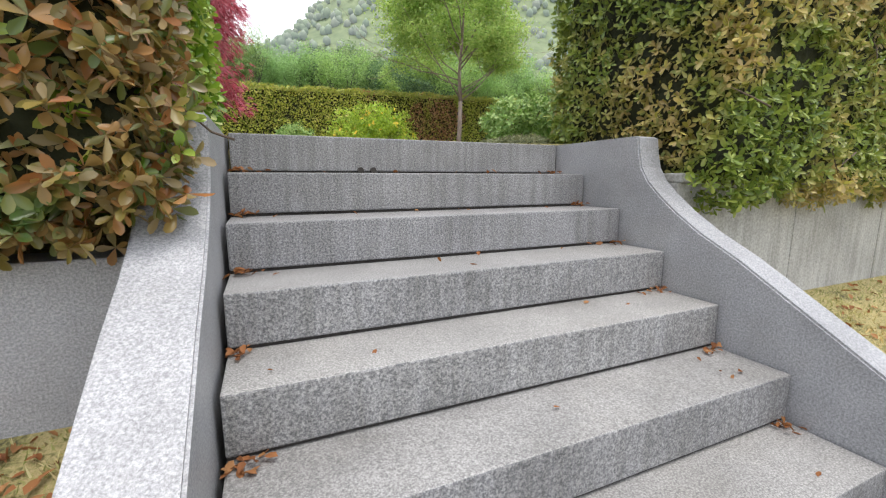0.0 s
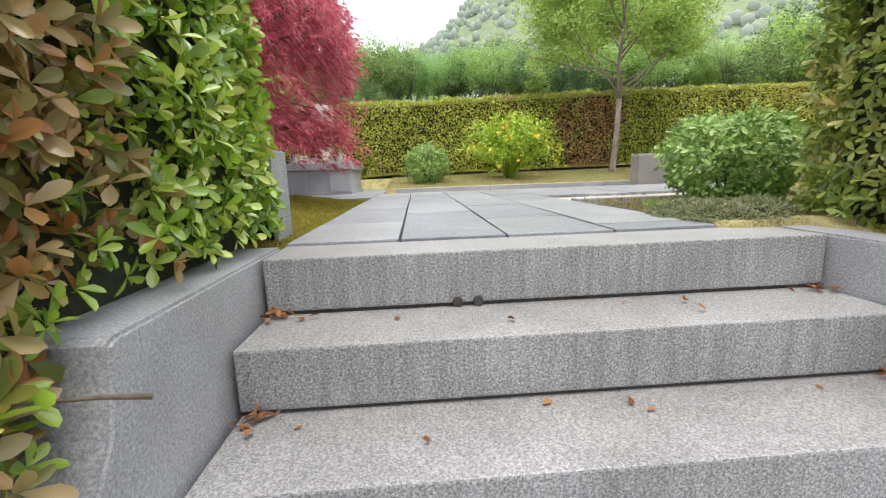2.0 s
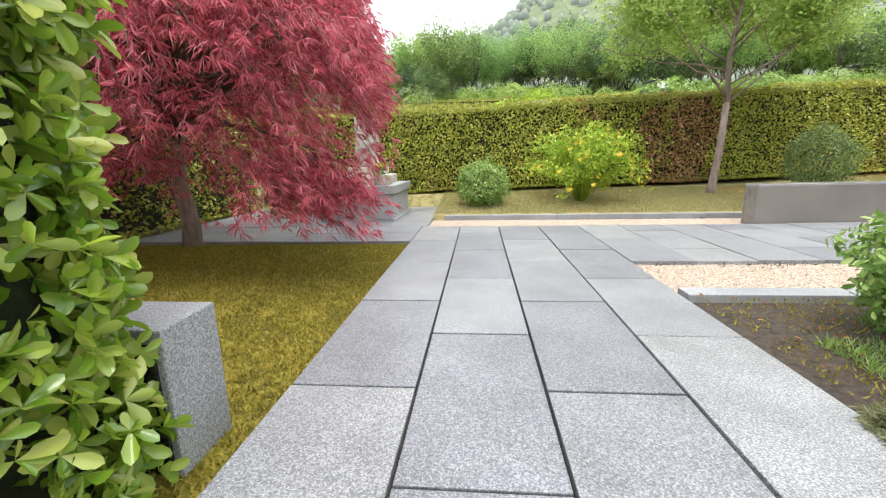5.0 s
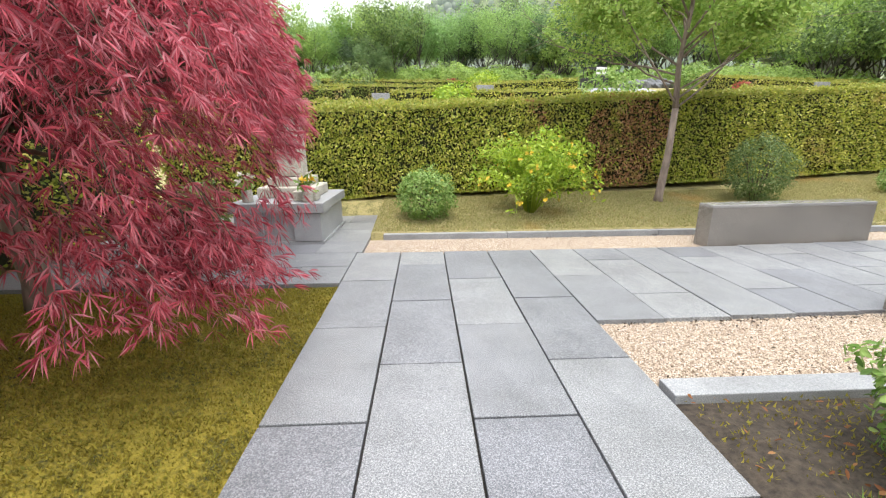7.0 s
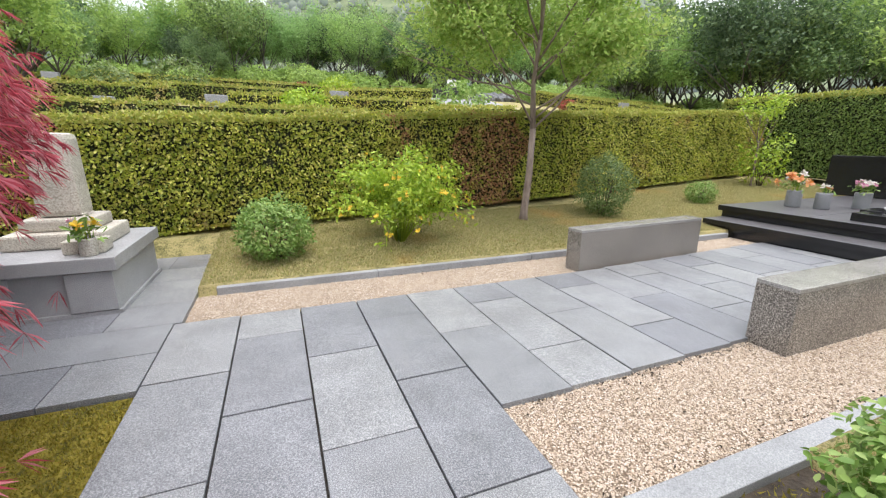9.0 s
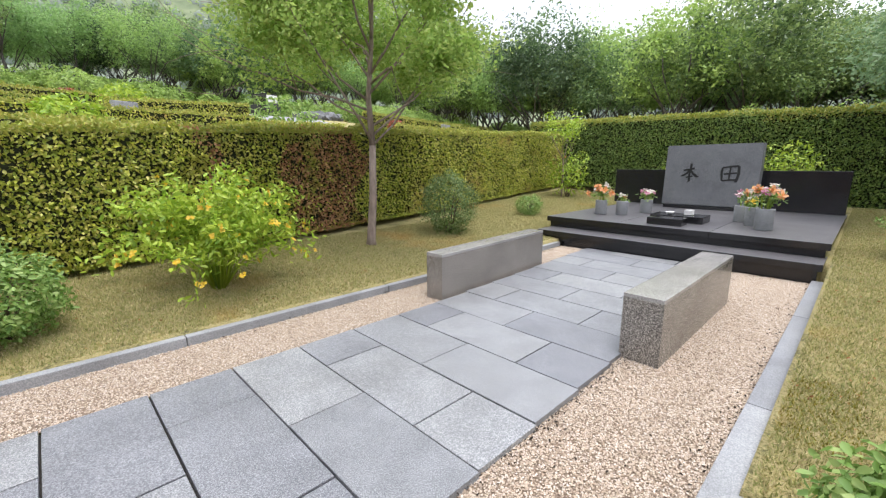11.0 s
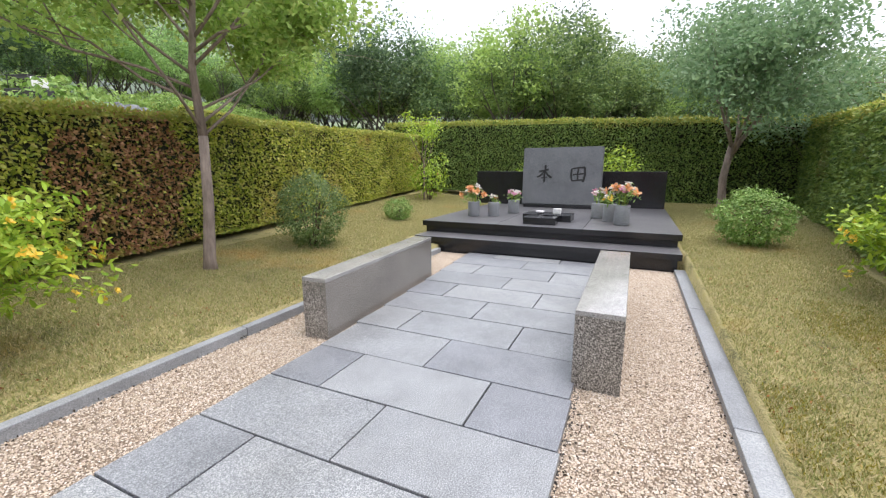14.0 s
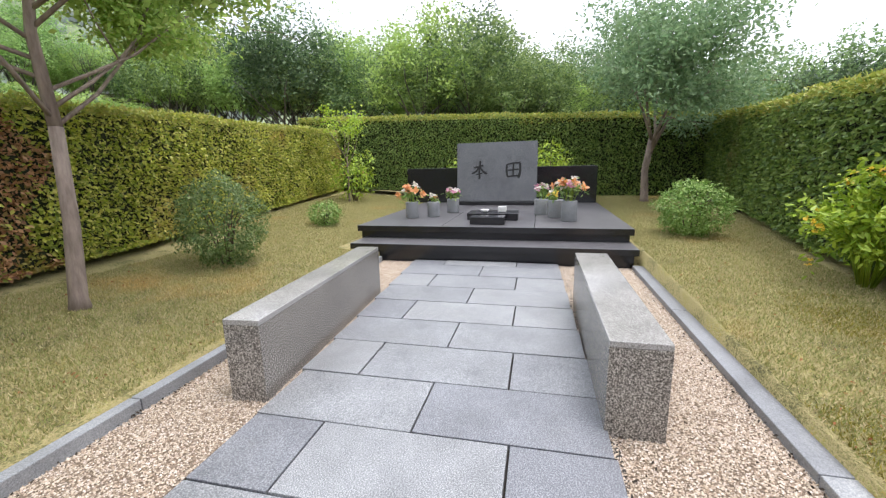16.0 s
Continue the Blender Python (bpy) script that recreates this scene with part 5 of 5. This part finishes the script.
# ---- the cemetery and woods beyond ----
rg = np.random.default_rng(101)
VARIANTS = []
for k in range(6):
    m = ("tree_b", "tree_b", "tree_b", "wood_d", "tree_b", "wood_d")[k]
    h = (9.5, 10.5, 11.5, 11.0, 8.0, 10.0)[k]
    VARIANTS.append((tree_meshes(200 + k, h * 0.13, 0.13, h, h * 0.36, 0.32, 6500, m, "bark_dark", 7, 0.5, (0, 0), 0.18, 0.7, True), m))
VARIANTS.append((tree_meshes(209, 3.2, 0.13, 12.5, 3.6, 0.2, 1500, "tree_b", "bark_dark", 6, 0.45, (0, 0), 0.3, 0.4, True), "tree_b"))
PROTO = {}


def wood_tree(k, x, y, scale, turn):
    at = pose(x, y, gz(x, y) - 0.1, 0, 0, turn)
    if k not in PROTO:
        lab = ("fresh green broadleaf tree on the hillside", "mid-green broadleaf tree at the wood's edge", "tall green broadleaf tree in the wood", "dark green tree in the wood", "light green small tree on the slope", "green broadleaf tree in the wood", "tall nearly bare tree with thin twigs")[k]
        PROTO[k] = make_tree("tree", lab, (0, 0, 0), VARIANTS[k][0], VARIANTS[k][1], "bark_dark", "woodland trees", seg=5, fine=False, thin=0.012 if k == 6 else 0.04)
        PROTO[k].matrix_basis = at
        PROTO[k].scale = (scale, scale, scale)
    else:
        c = copy_thing(PROTO[k], at)
        c.scale = (scale, scale, scale)


for n in range(215):
    az = radians(-60 + 190 * (n + rg.uniform(0, 1)) / 215)
    deg = math.degrees(az)
    near, deep = (46, 30) if deg < 42 else (43, 24) if deg < 72 else (36, 24)
    if deg < -20:
        near = 26
    dd = near + deep * rg.uniform(0, 1) ** 1.3
    if 33 < deg < 44 and dd < 60:
        dd += 18
    x, y = 1.0 + math.sin(az) * dd, 2.0 + math.cos(az) * dd
    k = int(rg.integers(6))
    if deg > 42 and rg.uniform() < 0.55:
        k = int(rg.choice((3, 5)))
    size = rg.uniform(0.6, 1.0) if deg < 46 else rg.uniform(0.8, 1.25) * (0.8 if deg > 80 else 1.0)
    wood_tree(k, x, y, size, rg.uniform(0, 360))
for n in range(16):
    az = radians(-25 + 115 * (n + rg.uniform(0, 1)) / 16)
    dd = rg.uniform(48, 60)
    wood_tree(6, 1.0 + math.sin(az) * dd, 2.0 + math.cos(az) * dd, rg.uniform(0.75, 1.1) if az > 0.75 else rg.uniform(0.6, 0.85), rg.uniform(0, 360))


def understory():
    """Low growth along the wood's edge, too dense to count."""
    rg2 = np.random.default_rng(131)
    P, N = [], []
    for k in range(260):
        az = radians(-55 + 180 * k / 260 + rg2.uniform(-1, 1))
        dd = (45 if az < radians(72) else 34) + rg2.uniform(-2, 7) + 11 * (k % 2)
        x, y = 1.0 + math.sin(az) * dd, 2.0 + math.cos(az) * dd
        r = rg2.uniform(0.9, 2.2)
        u = unit(rg2.normal(size=(800, 3)))
        u[:, 2] = np.abs(u[:, 2])
        lob = np.array([1 + 0.4 * noise.noise(Vector(c) * 2 + Vector((k, 0, 0))) for c in u])
        P.append(u * lob[:, None] * np.array([r, r, r * 0.85]) + np.array([x, y, gz(x, y)]))
        N.append(u)
    P, N = np.concatenate(P), np.concatenate(N)
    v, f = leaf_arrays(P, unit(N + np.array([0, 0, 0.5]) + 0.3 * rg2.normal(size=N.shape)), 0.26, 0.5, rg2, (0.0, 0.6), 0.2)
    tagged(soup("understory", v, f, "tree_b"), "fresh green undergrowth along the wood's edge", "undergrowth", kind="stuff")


understory()


def far_woods():
    """Tree tops over the hills, too many to count."""
    rg2 = np.random.default_rng(111)
    n = 6500
    x, y = rg2.uniform(-350, 650, n), rg2.uniform(85, 800, n)
    e = rg2.uniform(0, 1, n) < 0.25
    x = np.where(e, rg2.uniform(130, 420, n), x)
    y = np.where(e, rg2.uniform(-150, 250, n), y)
    z = ground_z(x, y)
    s = rg2.uniform(2.4, 4.8, n)
    c = np.stack([x, y, z + s * 0.7], 1)
    base = bmesh.new()
    bmesh.ops.create_icosphere(base, subdivisions=1, radius=1.0)
    bv = np.array([tuple(v.co) for v in base.verts])
    bf = np.array([[v.index for v in f.verts] for f in base.faces])
    base.free()
    jit = 1 + 0.13 * rg2.normal(size=(n, len(bv), 1))
    v = c[:, None] + bv[None] * jit * s[:, None, None] * np.array([1, 1, 1.25])
    f = (bf[None] + (np.arange(n) * len(bv))[:, None, None]).reshape(-1, 3)
    tagged(soup("far_woods", v.reshape(-1, 3), f, "hazy"), "green woods covering the far hills, haze in colour and glow", "woods", kind="stuff")


far_woods()


def clipped_hedge(x0, y0, x1, y1, w, h, seed, label="low clipped hedge among the graves"):
    hedge("hedge", label, [(x0, y0), (x1, y1)], w, [gz(x0, y0) + h, gz(x1, y1) + h], 260, 0.12, "hedge_n" if seed % 2 else "hedge_r", seed=seed, wobble=0.1, inset=0.12)


for k, row in enumerate(((-12, 17.5, 4, 16.5), (6, 17, 11, 18), (-16, 22, -3, 21.5), (-1, 22.5, 9, 22.0), (-18, 28, 2, 27), (4, 28, 11, 29), (-10, 34, 8, 33.5), (20, 30, 32, 24), (22, 36, 36, 30), (17, 22, 24, 18), (-20, 15, -9, 14))):
    clipped_hedge(*row, 0.9, 0.95 + 0.1 * (k % 3), 120 + k)
for k, (x, y, r, m) in enumerate(((2, 19.5, 0.9, "lime"), (9.5, 20.5, 1.3, "bush_g"), (-6, 25, 1.1, "bush_d"), (5, 31, 1.2, "lime"), (3, 36, 0.7, "azalea"), (9, 34, 0.5, "azalea"), (20, 26, 0.5, "azalea"), (-12, 19, 0.8, "azalea"), (21, 33, 1.1, "bush_g"), (-4, 31, 1.5, "bush_d"))):
    shrub("shrub", "rounded shrub among the graves on the slope", (x, y, gz(x, y)), r, r * 0.75, 0.2, 900, m, 0.5, 5, 140 + k)


def gravestone(x, y, w, h, turn):
    g = thing("gravestone", "pale grey gravestone on the slope", "gravestone", group="far gravestones", at=(x, y, gz(x, y) - 0.05))
    g.rotation_euler = (0, 0, turn)
    part("plinth", block(-w * 0.7, w * 0.7, -0.4, 0.4, 0, 0.3, 0.02), "grey", g)
    part("slab", block(-w / 2, w / 2, -0.12, 0.12, 0.302, h, 0.03), "grey", g)


for k, (x, y) in enumerate(((-4.5, 19), (-1.2, 20), (4.2, 25), (-8, 25), (-3, 30), (25, 26))):
    gravestone(x, y, 0.6 + 0.2 * (k % 3), 0.9 + 0.12 * (k % 4), 0.1 * (k % 3))


def road():
    bm = bmesh.new()
    prev = None
    for t in np.linspace(0, 1, 40):
        x = 13.5 + 3.0 * t + 6 * t * t
        y = 24 + 32 * t
        a = (bm.verts.new((x - 2.3, y, gz(x - 2.3, y) + 0.06)), bm.verts.new((x + 2.3, y, gz(x + 2.3, y) + 0.06)))
        if prev:
            bm.faces.new((prev[0], prev[1], a[1], a[0]))
        prev = a
    tagged(part("road", bm, "asphalt"), "pale grey asphalt lane climbing the slope", "road", kind="structure")


road()


def cart(x, y):
    c = thing("utility_cart", "small dark cart with a white screen on the lane", "cart", at=(x, y, gz(x, y) + 0.07))
    c.rotation_euler = (0, 0, 0.3)
    part("body", block(-0.6, 0.6, -1.1, 1.1, 0.3, 0.85, 0.08), "dark", c)
    part("roof", block(-0.58, 0.58, -0.75, 0.75, 1.55, 1.62, 0.03), "dark", c)
    part("rear_panel", block(-0.5, 0.5, -0.85, -0.8, 0.95, 1.5, 0.01), "white", c)
    for sx in (-0.55, 0.55):
        for sy in (-0.75, 0.75):
            part("roof_post", tube(bmesh.new(), [(sx, sy, 0.8), (sx, sy, 1.56)], [0.025, 0.025], 6), "dark", c)
            w = bmesh.new()
            bmesh.ops.create_cone(w, cap_ends=True, segments=16, radius1=0.28, radius2=0.28, depth=0.18, matrix=Matrix.Translation((sx, sy, 0.28)) @ Matrix.Rotation(radians(90), 4, "Y"))
            part("wheel", w, "dark", c)


cart(15.2, 37.0)


def rock(x, y, r, seed):
    rg2 = np.random.default_rng(seed)
    bm = bmesh.new()
    bmesh.ops.create_icosphere(bm, subdivisions=2, radius=r)
    for v in bm.verts:
        k = 1 + 0.35 * noise.noise(v.co * (1.6 / r) + Vector((seed * 1.7, 0, 0)))
        v.co = Vector((v.co.x * k * 1.25, v.co.y * k, v.co.z * k * 0.75))
    ob = part("rock", bm, "stone")
    ob.location = (x, y, gz(x, y) + r * 0.35)
    ob.rotation_euler = (0, 0, rg2.uniform(0, 6.28))
    tagged(ob, "dark weathered boulder bordering the lane", "rock", "boulders beside the lane")


rg = np.random.default_rng(171)
for k in range(22):
    rock(18.6 + 0.36 * k + rg.uniform(-0.2, 0.2), 37.6 + 0.1 * k + rg.uniform(-0.7, 0.7), rg.uniform(0.35, 0.75), 300 + k)


def far_house(x, y, turn):
    h = thing("house", "long low white building beyond the terraces", "house", at=(x, y, gz(x, y) - 0.2))
    h.rotation_euler = (0, 0, radians(turn))
    part("wall", block(-5.5, 5.5, -2.5, 2.5, 0, 3.0, 0.03), "white", h)
    roof = bmesh.new()
    lo = [roof.verts.new(p) for p in ((-6, -3.1, 3.01), (6, -3.1, 3.01), (6, 3.1, 3.01), (-6, 3.1, 3.01))]
    hi = [roof.verts.new(p) for p in ((-5.6, 0, 3.9), (5.6, 0, 3.9))]
    for f in ((lo[0], lo[1], hi[1], hi[0]), (lo[2], lo[3], hi[0], hi[1]), (lo[1], lo[2], hi[1]), (lo[3], lo[0], hi[0]), (lo[3], lo[2], lo[1], lo[0])):
        roof.faces.new(f)
    part("roof", roof, "grey", h, "grey sheet roof")
    for k in range(5):
        part("window", block(-4.7 + 2.0 * k, -3.5 + 2.0 * k, -2.56, -2.49, 1.2, 2.5, 0.02), "dark", h, "dark window")


far_house(50.5, 54.0, -42)

# ---- litter on the lawn and the gravel ----
rg = np.random.default_rng(181)
P = np.concatenate([np.stack([rg.uniform(0.3, 12, 900), rg.uniform(5.0, 6.9, 900)], 1), np.stack([rg.uniform(2.9, 12, 700), rg.uniform(0.3, 1.78, 700)], 1)])
P = np.concatenate([P, ground_z(P[:, 0], P[:, 1])[:, None] + 0.012], 1)
v, f = leaf_arrays(P, unit(np.array([0, 0, 1.0]) + 0.35 * rg.normal(size=P.shape)), 0.022, 0.45, rg, (0.0, 0.3), 0.3, True)
tagged(soup("fallen_leaves", v, f, "dry"), "small dry leaves scattered over the lawn", "leaves", kind="stuff")
edge_y = np.concatenate([2.6 - np.abs(rg.normal(0, 0.05, 260)), 1.935 + np.abs(rg.normal(0, 0.05, 200)), 4.865 - np.abs(rg.normal(0, 0.03, 240)), rg.uniform(1.95, 2.6, 90)])
P = np.stack([rg.uniform(1.8, 6.7, len(edge_y)), edge_y, np.full(len(edge_y), -0.012)], 1)
v, f = leaf_arrays(P, unit(np.array([0, 0, 1.0]) + 0.5 * rg.normal(size=P.shape)), 0.018, 0.5, rg, (0.0, 0.5), 0.3, True)
tagged(soup("fallen_leaves", v, f, "soil"), "dark crumbled leaf debris along the gravel edges", "leaves", kind="stuff")

# ---- paving, slab by slab ----
bm = bmesh.new()
block(0.01, 1.715, 0.262, 2.6, -0.09, -0.02, 0, bm)
block(0.01, 6.72, 2.6, 4.25, -0.09, -0.02, 0, bm)
block(-2.9, 0.009, 3.4, 4.27, -0.09, -0.02, 0, bm)
block(-2.9, 0.03, 4.27, 6.38, -0.09, -0.02, 0, bm)
paving = tagged(part("pavement", bm, "joint"), "grey granite slab paving with dark joints", "paving", kind="structure")
COL = [0.0, 0.435, 0.857, 1.292, 1.722, 2.158, 2.594, 3.032, 3.466, 3.902, 4.336, 4.771, 5.205, 5.64, 6.075, 6.5, 6.74]
rnd = random.Random(7)
for c in range(len(COL) - 1):
    x0, x1 = COL[c], COL[c + 1]
    start = 0.256 if c < 4 else 2.585 + 0.012 * (c - 4)
    end = 4.258 + 0.06 * max(0.0, x0 - 3.3)
    drift = (0.012 if c % 2 == 0 else 0.017) * max(0, c - 3)
    cuts = [y + drift for y in ((0.858, 1.718, 2.58, 3.425) if c % 2 == 0 else (0.434, 1.296, 2.152, 2.985, 3.83))]
    cuts = [start] + [y for y in cuts if start + 0.1 < y < end - 0.1] + [end]
    for y0, y1 in zip(cuts, cuts[1:]):
        g = 0.005
        z = 0.01 + rnd.uniform(-0.0025, 0.0025)
        part("paver", block(x0 + g, x1 - g, y0 + g, y1 - g, -0.06, z, 0.004), "paver", paving)
WEST = ((3.38, 3.82, (-2.9, -2.1, -1.25, -0.42, 0.0)), (3.82, 4.27, (-2.9, -1.7, -0.85, 0.0)), (4.27, 4.72, (-2.9, -2.1, -1.25, -0.42, 0.05)), (4.72, 5.36, (-2.9, -1.35, -0.48, 0.05)), (5.36, 5.8, (-2.9, -1.35, -0.40, 0.05)), (5.8, 6.38, (-2.9, -1.35, -0.34, 0.04)))
for y0, y1, xs in WEST:
    for x0, x1 in zip(xs, xs[1:]):
        part("paver", block(x0 + 0.003, x1 - 0.003, y0 + 0.003, y1 - 0.003, -0.06, 0.01 + rnd.uniform(-0.003, 0.002), 0.004), "paver", paving)
